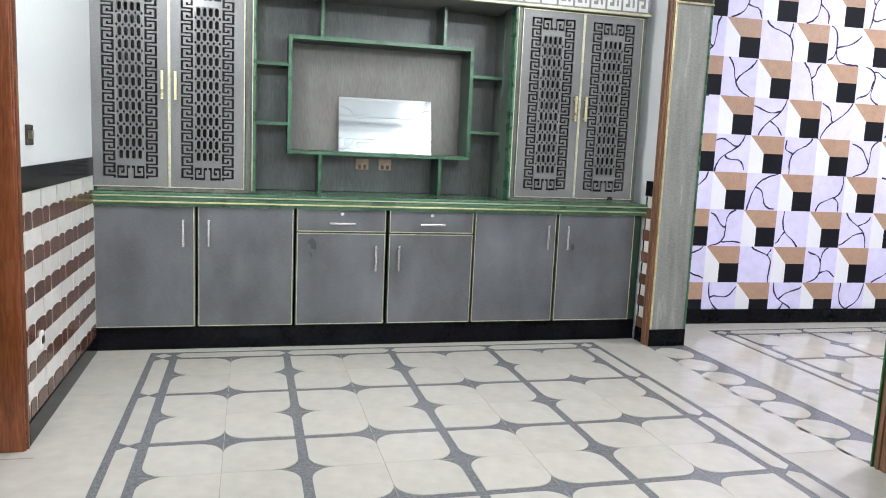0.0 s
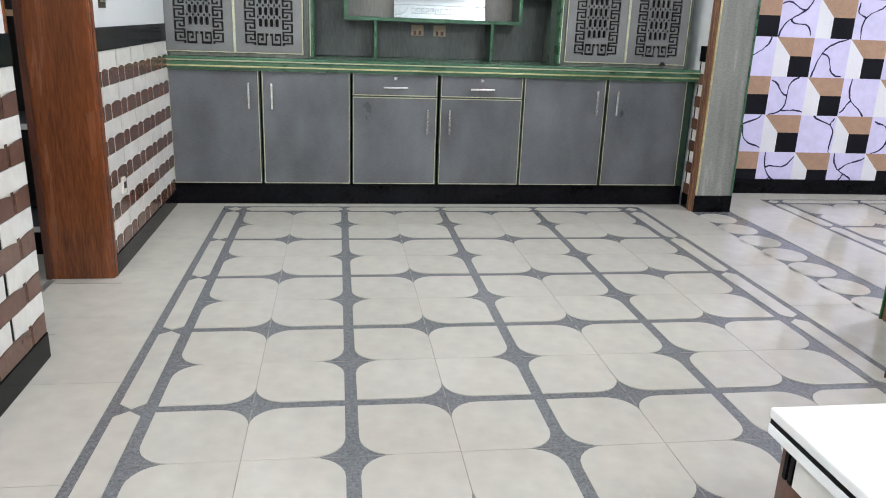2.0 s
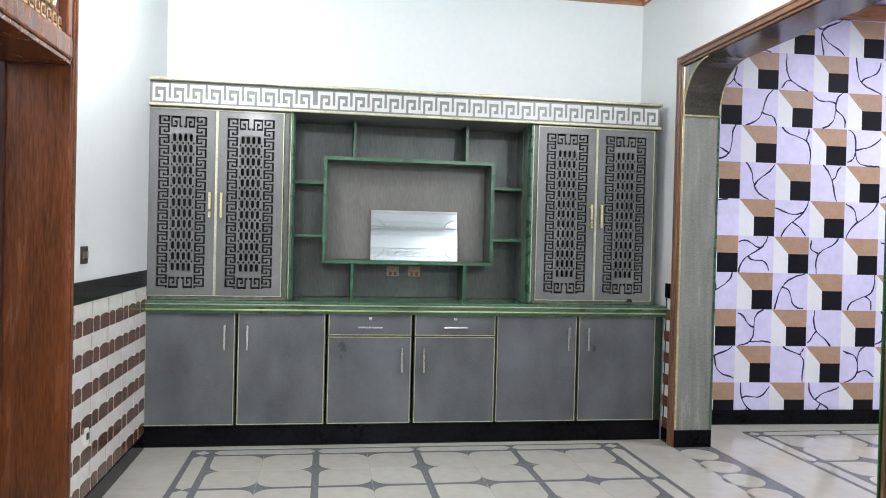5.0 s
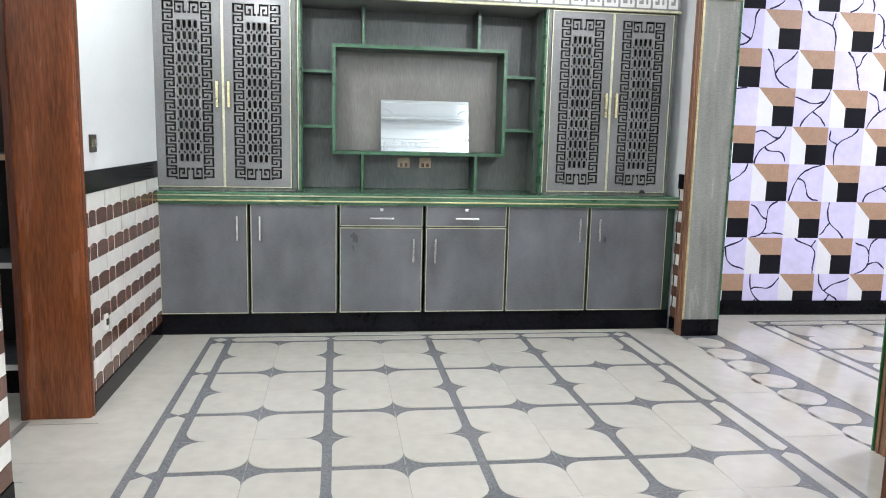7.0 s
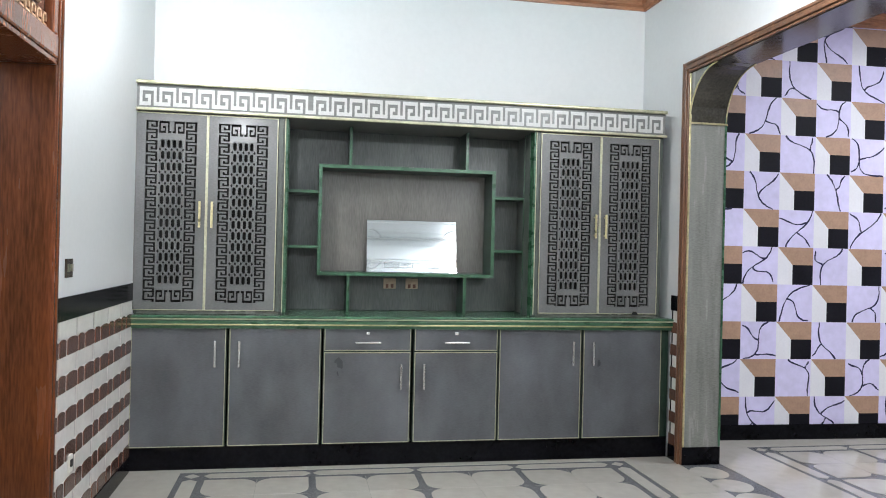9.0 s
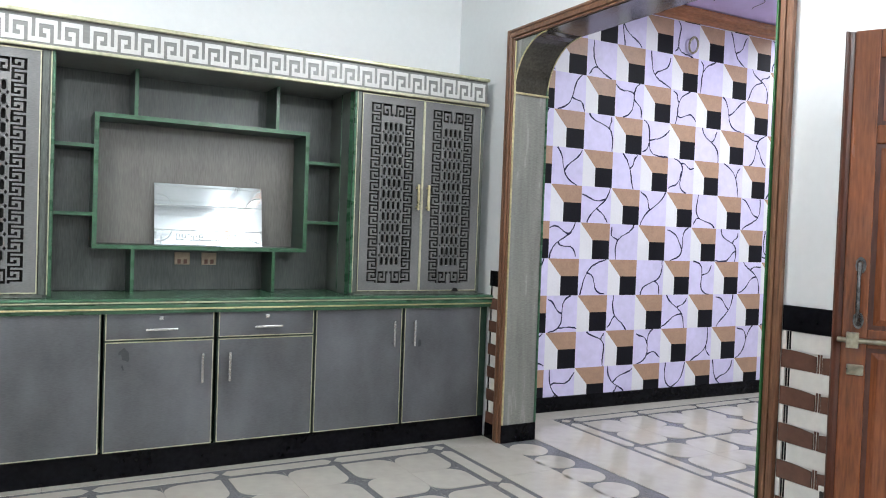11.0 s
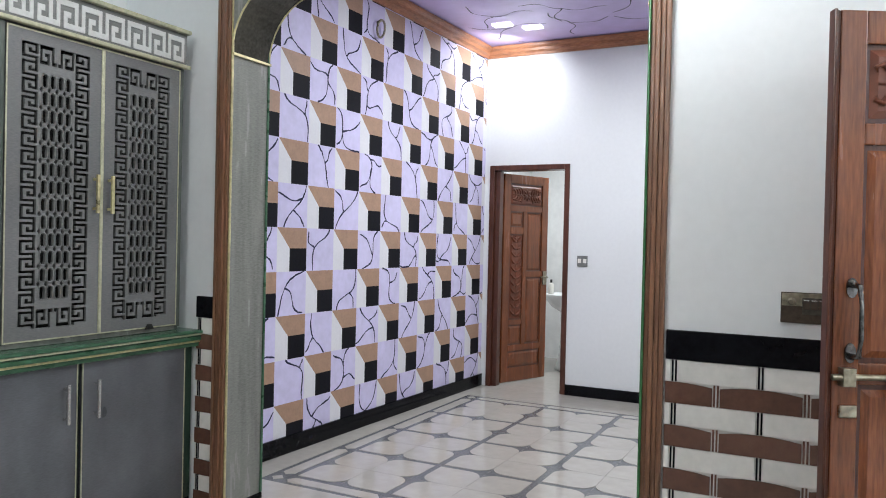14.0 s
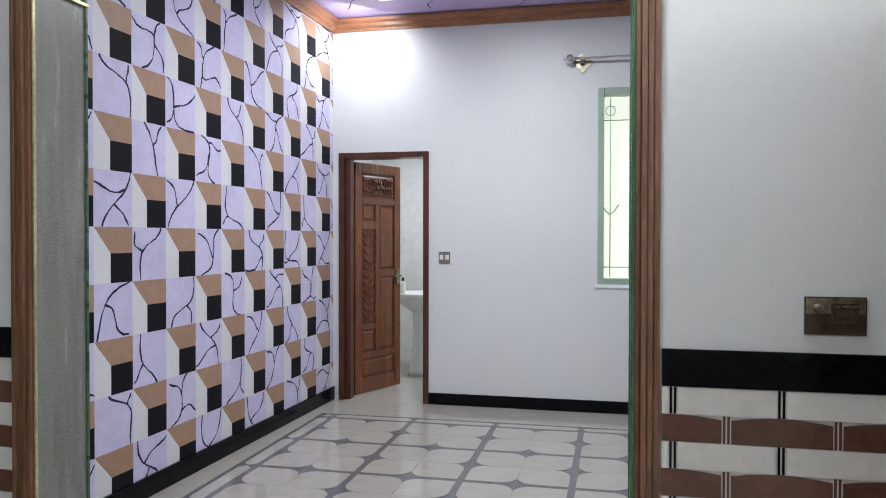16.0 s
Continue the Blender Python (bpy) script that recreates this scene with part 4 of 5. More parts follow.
def panelled_door(name, W, H, label, st=0.075, mull=0.06, wide=0.135):
    """A leaf in its own space: x from 0 (hinge) to W (lock), faces at y = 0 and y = 0.038, foot at z = 0."""
    leaf = thing(name, label, "door")
    bm = bmesh.new()
    T = 0.038
    mid = W - st - wide - mull / 2
    k = H / 2.05
    def bar(x0, x1, z0, z1):
        b = bmesh.new()
        box(b, x0, x1, 0, T, z0, z1)
        rounded(b, 0.004)
        return b
    part("stile", bar(0, st, 0, H), WOOD, leaf)
    part("stile", bar(W - st, W, 0, H), WOOD, leaf)
    part("rail", bar(st, W - st, 0, 0.14), WOOD, leaf)
    part("rail", bar(st, W - st, H - 0.092, H), WOOD, leaf)
    zA, zB, zC = 0.36 * k, 1.685 * k, 0.30 * k
    part("rail", bar(st, W - st, zC, zA), WOOD, leaf)
    part("rail", bar(st, W - st, zB, zB + 0.06), WOOD, leaf)
    part("mullion", bar(mid - mull / 2, mid + mull / 2, zA, zB), WOOD, leaf)
    part("rail", bar(mid + mull / 2, W - st, 1.03 * k, 1.09 * k), WOOD, leaf)
    part("rail", bar(st, mid - mull / 2, 1.46 * k, 1.53 * k), WOOD, leaf)
    part("rail", bar(st, mid - mull / 2, 0.56 * k, 0.61 * k), WOOD, leaf)
    cells = [(st, W - st, 0.14, zC, 0), (st, W - st, zB + 0.06, H - 0.092, 1), (mid + mull / 2, W - st, zA, 1.03 * k, 0), (mid + mull / 2, W - st, 1.09 * k, zB, 0),
             (st, mid - mull / 2, zA, 0.56 * k, 0), (st, mid - mull / 2, 0.61 * k, 1.46 * k, 2), (st, mid - mull / 2, 1.53 * k, zB, 0)]
    for x0, x1, z0, z1, kind in cells:
        # ground darker than the rails, so a dark outline rings each field
        b = bmesh.new()
        box(b, x0 - 0.003, x1 + 0.003, 0.012, T - 0.012, z0 - 0.003, z1 + 0.003)
        pan = part("panel", b, WOODD, leaf, "dark panel ground round the raised field")
        # raised field with sloping edges
        for ya, yb in ((0.0121, 0.003), (T - 0.0121, T - 0.003)):
            b = bmesh.new()
            m, n = 0.014, 0.034
            lo = [b.verts.new((x, ya, z)) for x, z in ((x0 + m, z0 + m), (x1 - m, z0 + m), (x1 - m, z1 - m), (x0 + m, z1 - m))]
            hi = [b.verts.new((x, yb, z)) for x, z in ((x0 + n, z0 + n), (x1 - n, z0 + n), (x1 - n, z1 - n), (x0 + n, z1 - n))]
            b.faces.new(hi)
            b.faces.new(lo)
            for i in range(4):
                b.faces.new((lo[i], lo[(i + 1) % 4], hi[(i + 1) % 4], hi[i]))
            part("raised_field", b, WOOD, pan) if not kind else part("sunk_field", b, WOODC, pan)
        if kind:
            for y, s in ((0.006, 1), (T - 0.006, -1)):
                b = bmesh.new()
                if s > 0:
                    carved(b, x0, x1, z0, z1, y, kind == 2)
                else:
                    carved(b, x0, x1, z0, z1, 0.006, kind == 2)
                    for v in b.verts:
                        v.co.y = T - v.co.y
                part("carving", b, WOODC, pan, "carved leaf relief")
    return leaf


LEAF_W, LEAF_H = 0.56, 2.082
leaf = panelled_door("panelled_door", LEAF_W, LEAF_H, "open reddish wood door with carved panels and brass bolt")
ang = 118.0
leaf.matrix_world = pose(HINGE[0], HINGE[1], 0.012, 0, 0, ang)
# the side towards the room is the leaf's far face (y = 0.038)
T = 0.038
bm = bmesh.new()
prism(bm, [(LEAF_W - 0.001, T - 0.004), (LEAF_W + 0.012, T + 0.006), (LEAF_W + 0.022, T + 0.020), (LEAF_W + 0.027, T + 0.017), (LEAF_W + 0.027, T - 0.012), (LEAF_W - 0.001, 0.002)], "z", 0.0, LEAF_H - 0.002)
rounded(bm, 0.003)
part("meeting_lip", bm, WOODD, leaf, "dark projecting lip along the lock edge")
bm = bmesh.new()
for z in (1.135, 1.315):
    prism(bm, [(LEAF_W - 0.048 + 0.016 * math.cos(a), z + 0.028 * math.sin(a)) for a in [math.tau * k / 12 for k in range(12)]], "y", T, T + 0.006)
tube(bm, [(LEAF_W - 0.048, T + 0.004, 1.325), (LEAF_W - 0.048, T + 0.045, 1.32), (LEAF_W - 0.048, T + 0.055, 1.27), (LEAF_W - 0.048, T + 0.055, 1.18), (LEAF_W - 0.048, T + 0.045, 1.13), (LEAF_W - 0.048, T + 0.004, 1.125)], [0.010, 0.008, 0.006, 0.007, 0.008, 0.010], 10)
part("pull_handle", bm, DARKMETAL, leaf, "curved dark chrome pull handle")
bm = bmesh.new()
tube(bm, [(LEAF_W + 0.01, T + 0.018, 1.07), (LEAF_W - 0.33, T + 0.018, 1.07)], 0.009, 10)
for x in (LEAF_W - 0.035, LEAF_W - 0.20, LEAF_W - 0.25):
    box(bm, x - 0.018, x + 0.018, T, T + 0.03, 1.045, 1.095)
box(bm, LEAF_W - 0.225, LEAF_W - 0.165, T + 0.028, T + 0.034, 1.03, 1.085)
box(bm, LEAF_W - 0.215, LEAF_W - 0.18, T + 0.02, T + 0.034, 0.93, 1.04)
rounded(bm, 0.002)
part("bolt", bm, BRASS, leaf, "brass sliding bolt with hasp")
bm = bmesh.new()
box(bm, LEAF_W - 0.07, LEAF_W - 0.02, T, T + 0.008, 0.955, 0.99)
rounded(bm, 0.004)
part("lock_plate", bm, BRASS, leaf, "small brass lock plate")
fr = structure(new("door_2"), "wooden door frame in the east wall", "door frame")
for y0, y1 in ((0.54, 0.58), (1.76, 1.80)):
    boxpart("jamb", (XR - 0.02, XW, y0, y1, 0, 2.139), WOODD, fr, bevel=0.004)
boxpart("head", (XR - 0.02, XW, 0.581, 1.759, 2.09, 2.14), WOODD, fr, bevel=0.004)

# bathroom door
bf = structure(new("door_3"), "dark wooden frame of the bathroom door", "door frame")
for y0, y1 in ((BATH0 - 0.05, BATH0), (BATH1, BATH1 + 0.05)):
    boxpart("jamb", (XF - 0.012, XF + 0.16, y0, y1, 0, BATHZ + 0.05), WOODD, bf, bevel=0.004)
boxpart("head", (XF - 0.012, XF + 0.16, BATH0 + 0.001, BATH1 - 0.001, BATHZ, BATHZ + 0.05), WOODD, bf, bevel=0.004)
boxpart("door_stop", (XF + 0.02, XF + 0.11, BATH1 - 0.05, BATH1 - 0.0005, 0, BATHZ - 0.001), WOODD, bf, "dark rebate strip", 0.004)
bl = panelled_door("panelled_door", BATH1 - BATH0 - 0.06, 2.11, "half-open reddish wood bathroom door with carved panels", 0.09, 0.05, 0.235)
bl.matrix_world = pose(XF + 0.13, BATH1 - 0.056, 0.015, 0, 0, -22)
bm = bmesh.new()
w = BATH1 - BATH0 - 0.06
box(bm, w - 0.07, w - 0.02, -0.012, 0, 0.98, 1.12)
tube(bm, [(w - 0.045, -0.01, 1.06), (w - 0.045, -0.05, 1.06), (w - 0.16, -0.055, 1.06)], 0.009, 8)
part("lever_handle", bm, BRASS, bl, "dark lever handle")

# basin
bas = thing("pedestal_basin", "white porcelain pedestal wash basin", "basin", at=(8.25, 4.82, 0))
bm = bmesh.new()
lathe(bm, [(0.15, 0), (0.13, 0.06), (0.10, 0.2), (0.085, 0.45), (0.10, 0.66), (0.12, 0.70)], 0, 0)
part("pedestal", bm, PORC, bas)
bm = bmesh.new()
lathe(bm, [(0.10, 0.66), (0.2, 0.72), (0.27, 0.80), (0.29, 0.85), (0.285, 0.865), (0.26, 0.86), (0.2, 0.78), (0.05, 0.74)], 0, 0)
part("bowl", bm, PORC, bas)
bm = bmesh.new()
tube(bm, [(0.22, 0, 0.85), (0.22, 0, 0.98), (0.19, 0, 1.01), (0.11, 0, 0.99)], 0.014, 8)
part("tap", bm, CHROME, bas, "chrome tap")
bt = thing("soap_bottle", "small white bottle with a dark cap on the basin", "bottle", at=(8.08, 4.98, 0.862))
bm = bmesh.new()
lathe(bm, [(0.03, 0), (0.032, 0.02), (0.032, 0.11), (0.012, 0.13)], 0, 0, 12)
part("body", bm, PLASTIC, bt)
bm = bmesh.new()
lathe(bm, [(0.013, 0.13), (0.013, 0.165)], 0, 0, 12)
part("cap", bm, DARK, bt)

# ---- window in the end wall ----
WY0, WY1, WZ0, WZ1 = 1.6, 2.975, 1.06, 2.675
win = structure(new("window_1"), "pale green framed window with grille and lit glass", "window")
for dims in ((XF + 0.0, XF + 0.12, WY1 - 0.05, WY1, WZ0, WZ1), (XF, XF + 0.12, WY0, WY0 + 0.05, WZ0, WZ1), (XF, XF + 0.12, WY0 + 0.051, WY1 - 0.051, WZ1 - 0.06, WZ1), (XF, XF + 0.12, WY0 + 0.051, WY1 - 0.051, WZ0, WZ0 + 0.05), (XF + 0.03, XF + 0.09, 2.29, 2.34, WZ0 + 0.051, WZ1 - 0.061)):
    boxpart("window_frame", dims, WINF, win, bevel=0.004)
boxpart("window_sill", (XF - 0.012, XF - 0.0, WY0 - 0.02, WY1 + 0.02, WZ0 - 0.03, WZ0 - 0.002), CEIL, win, bevel=0.003)
for y0, y1 in ((WY0 + 0.051, 2.289), (2.341, WY1 - 0.051)):
    p = boxpart("pane", (XF + 0.055, XF + 0.061, y0, y1, WZ0 + 0.051, WZ1 - 0.061), GLASS, win)
    p.visible_shadow = False
bm = bmesh.new()
for k in range(9):
    y = WY1 - 0.10 - 0.155 * k
    tube(bm, [(XF + 0.10, y, WZ0 + 0.06), (XF + 0.10, y, WZ1 - 0.07)], 0.005, 6)
    if k % 2 == 0:
        tube(bm, [(XF + 0.10, y + 0.07, 1.72), (XF + 0.10, y + 0.03, 1.66), (XF + 0.10, y, 1.64), (XF + 0.10, y - 0.03, 1.66), (XF + 0.10, y - 0.07, 1.72)], 0.006, 6)
        tube(bm, [(XF + 0.10, y + 0.04 * math.cos(a), 2.50 + 0.04 * math.sin(a)) for a in [math.tau * q / 12 for q in range(13)]], 0.005, 6)
for z in (1.20, 2.42):
    tube(bm, [(XF + 0.10, WY0 + 0.05, z), (XF + 0.10, WY1 - 0.05, z)], 0.005, 6)
part("grille", bm, WINF, win, "green wrought grille")
# self-glowing backdrop behind the panes
structure(boxpart("backdrop", (XF + 0.5, XF + 0.52, 0.9, 3.4, 0.4, 3.2), DAY), "pale wall outside the window, lit by its own glow", "backdrop")

# curtain rod
rod = thing("curtain_rod", "chrome curtain rod on diamond wall brackets above the window", "curtain rod", at=(XF - 0.08, 2.3, 2.905))
bm = bmesh.new()
tube(bm, [(0, 0.88, 0), (0, -0.9, 0)], 0.011, 10)
part("pole", bm, CHROME, rod)
for y in (0.80, -0.8):
    bm = bmesh.new()
    prism(bm, [(y + 0.085, -0.02), (y, 0.06), (y - 0.085, -0.02), (y, -0.11)], "x", 0.068, 0.079)
    tube(bm, [(0.07, y, -0.02), (0.0, y, 0.0)], [0.03, 0.016], 10)
    part("bracket", bm, BRASS, rod, "diamond shaped bracket")
for y in (0.90, -0.9):
    bm = bmesh.new()
    bmesh.ops.create_uvsphere(bm, u_segments=14, v_segments=10, radius=0.038, matrix=Matrix.Translation((0, y, 0)))
    tube(bm, [(0, y - 0.03, 0), (0, y + 0.05, 0)], [0.018, 0.010], 10)
    part("finial", bm, CHROME, rod, "round ribbed finial")


# ---- switches ----
def switch_plate(m, w, h, mats, label, keys):
    sw = thing("switch_plate", label, "switch")
    bm = bmesh.new()
    box(bm, -w / 2, w / 2, -0.010, 0.0, -h / 2, h / 2)
    rounded(bm, 0.003)
    part("plate", bm, mats[0], sw)
    for k in range(keys):
        x = -w / 2 + w * (k + 0.5) / keys
        bm = bmesh.new()
        box(bm, x - 0.32 * w / keys, x + 0.32 * w / keys, -0.015, -0.009, -h * 0.18, h * 0.22)
        rounded(bm, 0.002)
        part("rocker", bm, mats[1], sw, "glossy rocker")
    sw.matrix_world = m
    return sw


sw = thing("switch_plate", "smoked bronze switch plate with knob and rockers on the white wall", "switch")
bm = bmesh.new()
box(bm, -0.0775, 0.0775, -0.010, 0.0, -0.0515, 0.0515)
rounded(bm, 0.003)
part("plate", bm, SMOKEB, sw)
boxpart("upper_band", (-0.074, 0.074, -0.0118, -0.0101, 0.006, 0.048), BRASS, sw, "paler bronze upper band", 0.001)
boxpart("rocker_bed", (-0.012, 0.058, -0.014, -0.0119, -0.022, 0.034), SMOKE, sw, "dark glossy rocker bed", 0.002)
for k in range(3):
    boxpart("rocker", (-0.009 + 0.0225 * k, 0.011 + 0.0225 * k, -0.018, -0.0141, -0.004, 0.030), SMOKEB, sw, "glossy rocker", 0.0015)
    boxpart("rocker_line", (-0.007 + 0.0225 * k, 0.009 + 0.0225 * k, -0.0195, -0.0181, 0.024, 0.028), CHROME, sw, "bright rocker edge")
bm = bmesh.new()
tube(bm, [(-0.044, -0.010, 0.020), (-0.044, -0.016, 0.020), (-0.044, -0.028, 0.020)], [0.013, 0.013, 0.008], 16)
part("knob", bm, BRASS, sw, "round bronze knob")
sw.matrix_world = pose(XR, 2.267, 1.236, 0, 0, -90)
switch_plate(pose(XL, 3.700, 1.290, 0, 0, 90), 0.09, 0.085, (SMOKEB, BRASS), "small bronze switch plate on the white wall", 2)
switch_plate(pose(XF, 4.265, 1.272, 0, 0, -90), 0.10, 0.10, (GREYF, PLASTIC), "small grey switch plate on the white wall", 2)
switch_plate(pose(XL + 0.011, 3.75, 0.40, 0, 0, 90), 0.05, 0.08, (PLASTIC, DARK), "small white socket on the tiled dado", 1)
switch_plate(pose(XR - 0.011, 2.49, 0.40, 0, 0, -90), 0.05, 0.07, (PLASTIC, DARK), "small white socket on the tiled dado", 1)

# ---- patterned paper ----
paper = structure(new("wallpaper"), "lilac wallpaper with cube pattern and dark vein lines", "wallpaper")
CW, CH = 0.2985, 0.2910
PX, PZ = 3.934 - 0.42 * CW, 1.942 + 0.47 * CH
ZLO, ZHI = 0.110, 3.25
rng = random.Random(7)


def clip(poly, x0, x1, z0, z1):
    for ax, lim, s in ((0, x0, 1), (0, x1, -1), (1, z0, 1), (1, z1, -1)):
        out = []
        for a, b in zip(poly, poly[1:] + poly[:1]):
            da, db = s * (a[ax] - lim), s * (b[ax] - lim)
            if da >= 0:
                out.append(a)
            if da * db < 0:
                t = da / (da - db)
                out.append((a[0] + t * (b[0] - a[0]), a[1] + t * (b[1] - a[1])))
        poly = out
        if len(poly) < 3:
            return []
    return poly


bm, vb = bmesh.new(), bmesh.new()
YV = YP - 0.003


def ribbon(pts, w, bm, flat):
    pts = [Vector(p) for p in pts]
    left, right = [], []
    for i, p in enumerate(pts):
        d = (pts[min(i + 1, len(pts) - 1)] - pts[max(i - 1, 0)]).normalized()
        nrm = Vector((-d.y, d.x))
        ww = w * (0.55 + 0.45 * math.sin(1.3 + 5 * i / len(pts)) ** 2) * (0.85 + 0.3 * rng.random()) / 2
        left.append(bm.verts.new(flat(p + nrm * ww)))
        right.append(bm.verts.new(flat(p - nrm * ww)))
    for i in range(len(pts) - 1):
        bm.faces.new((left[i], left[i + 1], right[i + 1], right[i]))


def wiggle(a, b, n, amp):
    """An uneven curve from a to b."""
    a, b = Vector(a), Vector(b)
    d = b - a
    nrm = Vector((-d.y, d.x))
    ph, k = rng.uniform(0, 6), rng.uniform(0.55, 0.95)
    return [a + d * (i / n) + nrm * amp * (math.sin(ph + k * math.tau * i / n) - math.sin(ph) * (1 - i / n) - math.sin(ph + k * math.tau) * i / n) for i in range(n + 1)]


for r in range(-6, 9):
    for c in range(-4, 14):
        x0, z1 = PX + c * CW, PZ - r * CH
        x1, z0 = x0 + CW, z1 - CH
        if x1 < XW or x0 > XF or z1 < ZLO or z0 > ZHI:
            continue
        if (r + c) % 2 == 0:
            mx, mz = x0 + 0.42 * CW, z1 - 0.47 * CH
            polys = [([(x0, z1), (x1, z1), (x1, mz), (mx, mz)], 2), ([(mx, mz), (x1, mz), (x1, z0), (mx, z0)], 3), ([(x0, z1), (mx, mz), (mx, z0), (x0, z0)], 1)]
        else:
            polys = [([(x0, z1), (x1, z1), (x1, z0), (x0, z0)], 0)]
            lim = (max(x0, XW + 0.01), min(x1, XF - 0.01), max(z0, ZLO), min(z1, ZHI))
            inside = lambda pts: [p for p in pts if lim[0] < p[0] < lim[1] and lim[2] < p[1] < lim[3]]
            flip, turn = rng.random() < 0.5, rng.random() < 0.4
            def spot(u, v):
                return (x0 + (1 - u if flip else u) * CW, z1 - (1 - v if turn else v) * CH)
            main = wiggle(spot(rng.uniform(0.02, 0.35), 0.005), spot(rng.uniform(0.75, 0.98), 0.995), 22, rng.uniform(0.10, 0.19))
            limbs = [main, wiggle(main[rng.randint(9, 13)], spot(rng.uniform(0.86, 0.99), rng.uniform(0.01, 0.12)), 14, rng.uniform(0.06, 0.15))]
            if rng.random() < 0.5:
                limbs.append(wiggle(main[rng.randint(13, 17)], spot(0.005, rng.uniform(0.75, 0.98)), 14, rng.uniform(0.06, 0.15)))
            for limb in limbs:
                for i in range(1, len(limb) - 1):
                    limb[i] = limb[i] + Vector((rng.uniform(-1, 1), rng.uniform(-1, 1))) * 0.0022
                pts = inside(limb)
                if len(pts) > 2:
                    ribbon(pts, 0.0138, vb, lambda p: (p.x, YV - 0.0008, p.y))
        for poly, mat in polys:
            poly = clip(poly, XW + 0.001, XF - 0.001, ZLO, ZHI)
            if poly:
                bm.faces.new([bm.verts.new((x, YV, z)) for x, z in poly]).material_index = mat
paper.matrix_world = SKEW
part("printed_sheet", bm, [LILAC, PAPERW, PAPERB, PAPERK], paper)
part("vein_lines", vb, VEIN, paper, "dark blue vein lines")
# veins of the lilac ceiling
bm = bmesh.new()
for i in range(7):
    for j in range(8):
        hx, hy = XW + 0.3 + 0.62 * i + rng.uniform(-0.15, 0.15), 0.4 + 0.64 * j + rng.uniform(-0.15, 0.15)
        for a in (rng.uniform(0, 1), rng.uniform(2, 3), rng.uniform(4, 5)):
            e = (hx + 0.36 * math.cos(a), hy + 0.36 * math.sin(a))
            pts = [p for p in wiggle((hx, hy), e, 10, 0.12) if XW < p[0] < XF - 0.09 and p[1] < YP - 0.09]
            if len(pts) > 2:
                ribbon(pts, 0.011, bm, lambda p: (p.x, p.y, ZF - 0.0015))
structure(part("ceiling_veins", bm, VEIN), "dark vein lines on the lilac ceiling", "ceiling")
# skirtings of the second room
structure(boxpart("skirting", (XW - 0.03, XF, YP - 0.018, YP - 0.001, 0, 0.116), BLACK, bevel=0.003), "black polished stone skirting", "skirting").matrix_world = SKEW
structure(boxpart("skirting", (XF - 0.016, XF - 0.001, -0.2, BATH0 - 0.051, 0, 0.10), BLACK, bevel=0.003), "black polished stone skirting", "skirting")
# hook ring on the papered wall
bm = bmesh.new()
tube(bm, [(0.050 * math.cos(a), -0.02 - 0.01 * math.sin(a), 0.065 * math.sin(a)) for a in [math.tau * q / 20 for q in range(21)]], 0.009, 8)
tube(bm, [(0, 0.018, 0.05), (0, -0.02, 0.065)], 0.010, 8)
o = part("wall_ring", bm, BRASS)
o.matrix_world = SKEW @ pose(4.90, YP - 0.02, 3.05)
tagged(o, "dark metal ring hanging high on the papered wall", "ring")

# ---- lamps' housings ----
# bulbs and holders out of view; only the first is placed from glints
for bx, by, bz, side, watts in BULBS:
    wl = thing("wall_lamp", "unseen white bulb in a small wall holder", "lamp", "hall wall bulbs", (bx, by, bz))
    bm = bmesh.new()
    bmesh.ops.create_uvsphere(bm, u_segments=16, v_segments=10, radius=0.034)
    part("bulb", bm, LED, wl, "glowing white bulb").visible_shadow = False
    bm = bmesh.new()
    tube(bm, [(side * 0.034, 0, 0), (side * 0.07, 0, 0.0), ((XR - bx) if side > 0 else (XL - bx), 0, 0)], [0.02, 0.024, 0.04], 12)
    part("holder", bm, PLASTIC, wl)
pl = thing("ceiling_lamp", "small twin panel lamp on the lilac ceiling", "lamp", at=(6.21, 4.71, ZF))
for dx, dy in ((-0.085, 0.11), (0.085, -0.11)):
    boxpart("panel", (dx - 0.05, dx + 0.05, dy - 0.085, dy + 0.085, -0.02, -0.001), LED_SOFT, pl, "glowing diffuser", 0.003)
# made-up round diffuser for the second room's added lamp
pl = thing("ceiling_lamp", "unseen round panel added to light the second room", "lamp", at=(5.0, 3.6, ZF))
bm = bmesh.new()
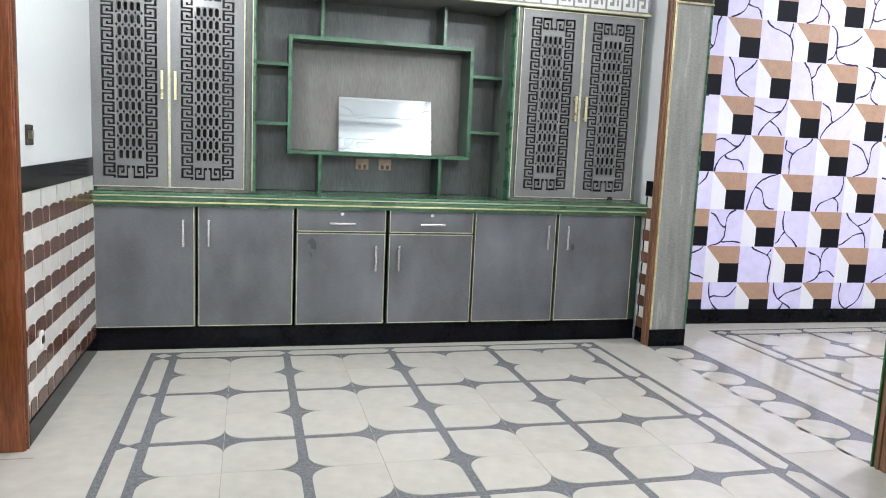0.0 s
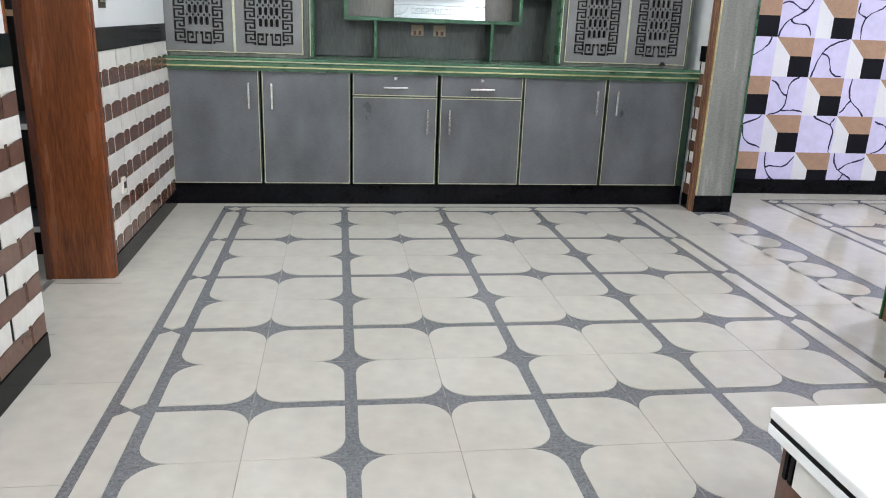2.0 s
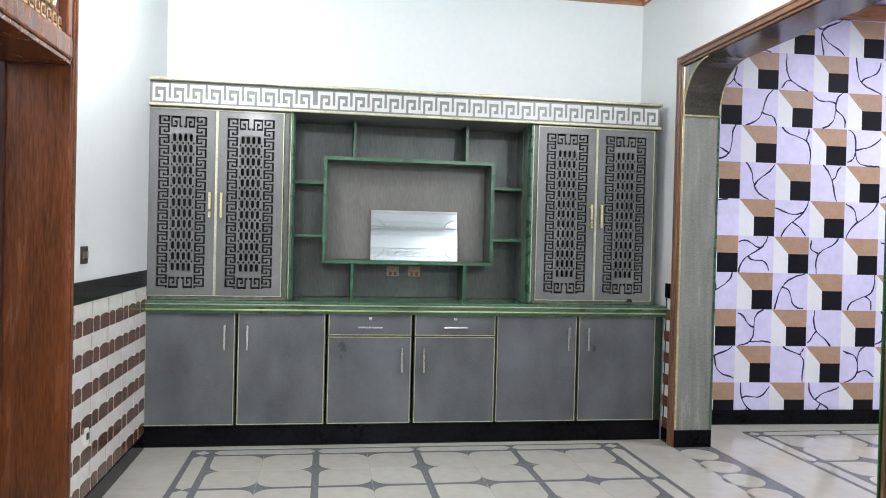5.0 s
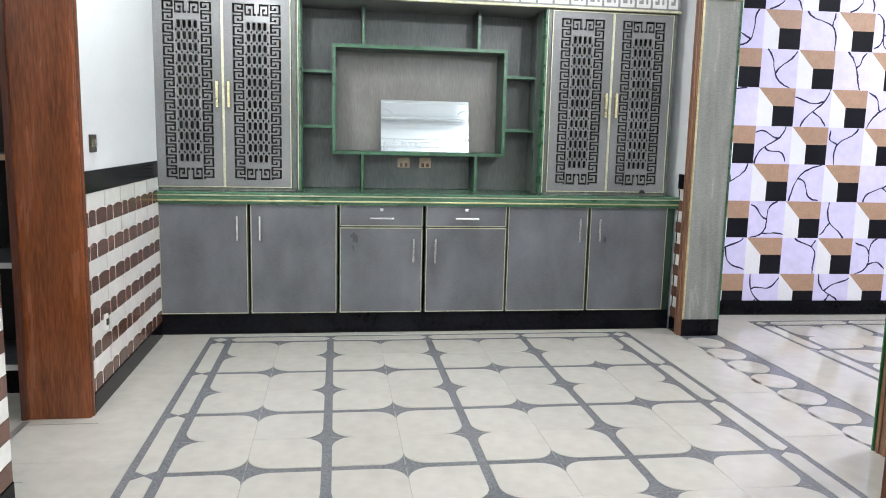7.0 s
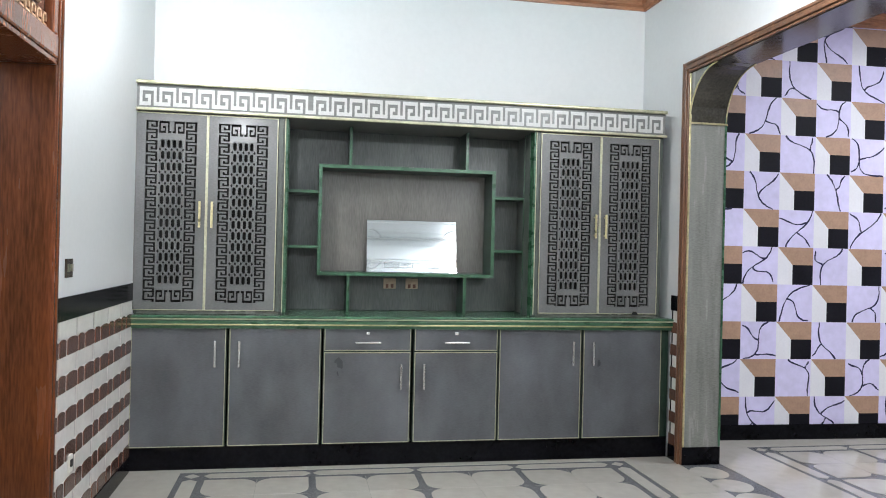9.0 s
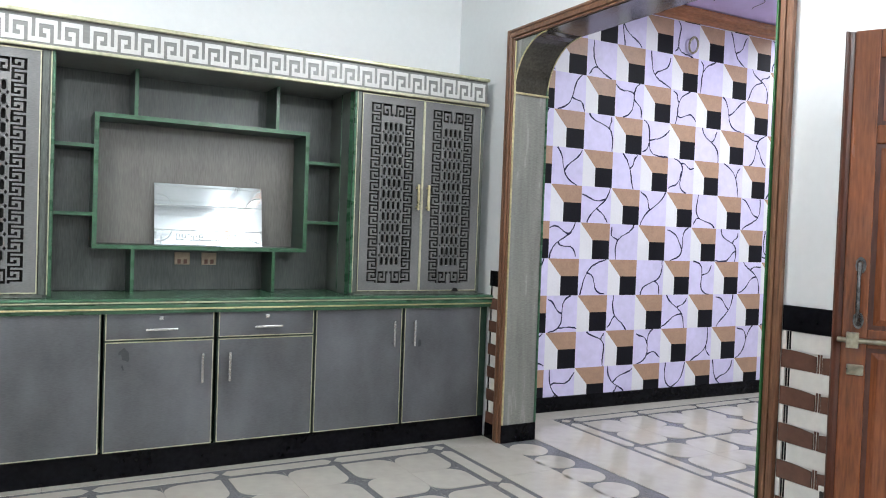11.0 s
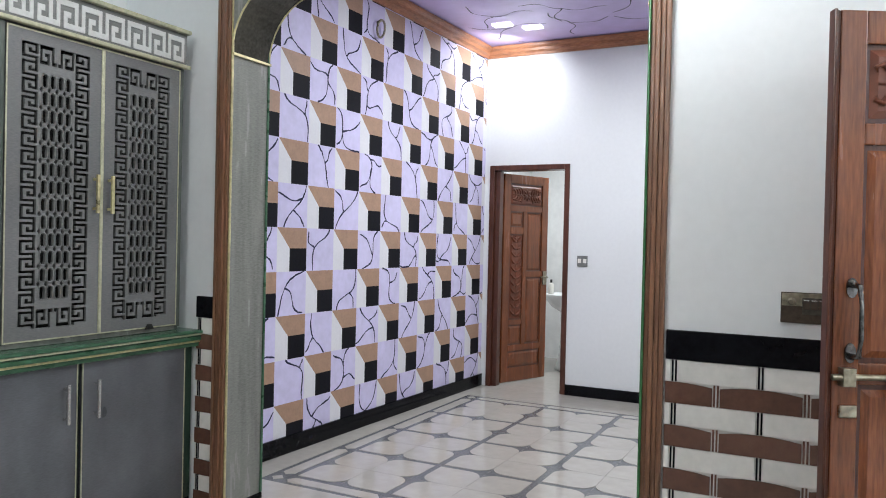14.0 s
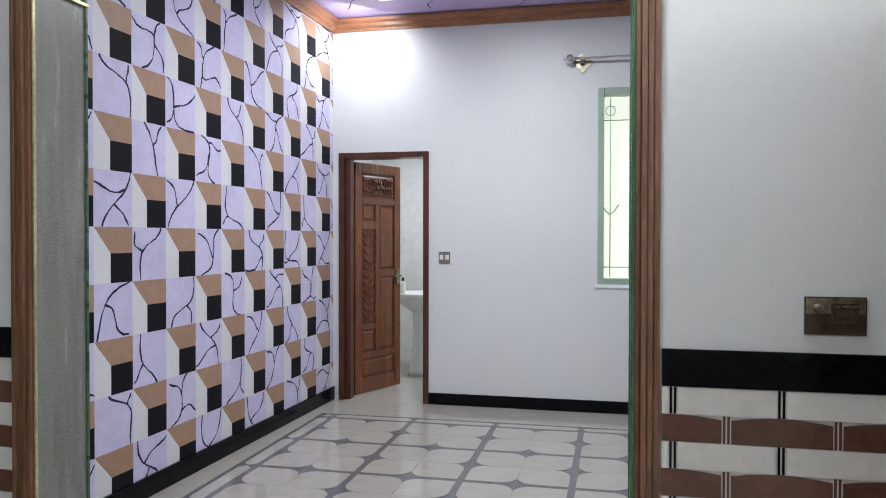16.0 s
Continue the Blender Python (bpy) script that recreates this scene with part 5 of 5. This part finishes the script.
lathe(bm, [(0.25, -0.03), (0.27, -0.02), (0.27, -0.001)], 0, 0, 32)
part("diffuser", bm, LED_SOFT, pl)

# ---- low tiled ledge near the start ----
led = thing("tiled_ledge", "low tiled ledge with a white marble top and black stripe", "ledge", at=(1.9, 0.2, 0))
inv = Matrix.Translation((-1.9, -0.2, 0))
LX, LY = 1.185, 1.262
boxpart("body", (LX + 0.03, XR - 0.02, -1.2, LY - 0.03, 0, 0.385), TILE_B, led, "brown tiled side")
boxpart("slab", (LX, XR - 0.02, -1.2, LY, 0.425, 0.45), MARBLE, led, "white marble slab", 0.006)
boxpart("stripe", (LX + 0.004, XR - 0.02, -1.2, LY - 0.004, 0.411, 0.4249), BLACK, led, "black stripe")
boxpart("lower_slab", (LX + 0.002, XR - 0.02, -1.2, LY - 0.002, 0.386, 0.4109), MARBLE, led, "white marble strip", 0.003)
for k in range(5):
    boxpart("white_tile", (LX + 0.024, LX + 0.0305, LY - 0.34 - 0.29 * k, LY - 0.09 - 0.29 * k, 0.30, 0.378), TILE_W, led)
    for q in (0.0, 0.022):
        boxpart("dark_bar", (LX + 0.023, LX + 0.0305, LY - 0.085 + q - 0.29 * k, LY - 0.073 + q - 0.29 * k, 0.30, 0.38), BLACK, led)
for o in led.children:
    o.matrix_parent_inverse = inv

# dark joints in the threshold of the left doorway
bm = bmesh.new()
box(bm, XL - 0.288, XL - 0.255, DOOR0, DOOR1 - 0.02, -0.002, 0.0006)
box(bm, XL - 0.24, XL + 0.06, 3.405, 3.411, -0.002, 0.0006)
box(bm, XL - 0.20, XL - 0.04, 2.80, 2.806, -0.002, 0.0006)
part("threshold_joint", bm, JOINT, floor)

bm = bmesh.new()
tube(bm, [(0, 0, 0), (-0.028, 0, 0.004)], [0.003, 0.003], 8)
tube(bm, [(-0.026, 0, 0.004), (-0.03, 0, 0.004)], [0.008, 0.008], 10)
o = part("nail", bm, DARKMETAL)
o.location = (XR, 2.135, 2.03)
tagged(o, "small dark nail driven into the white wall", "nail")
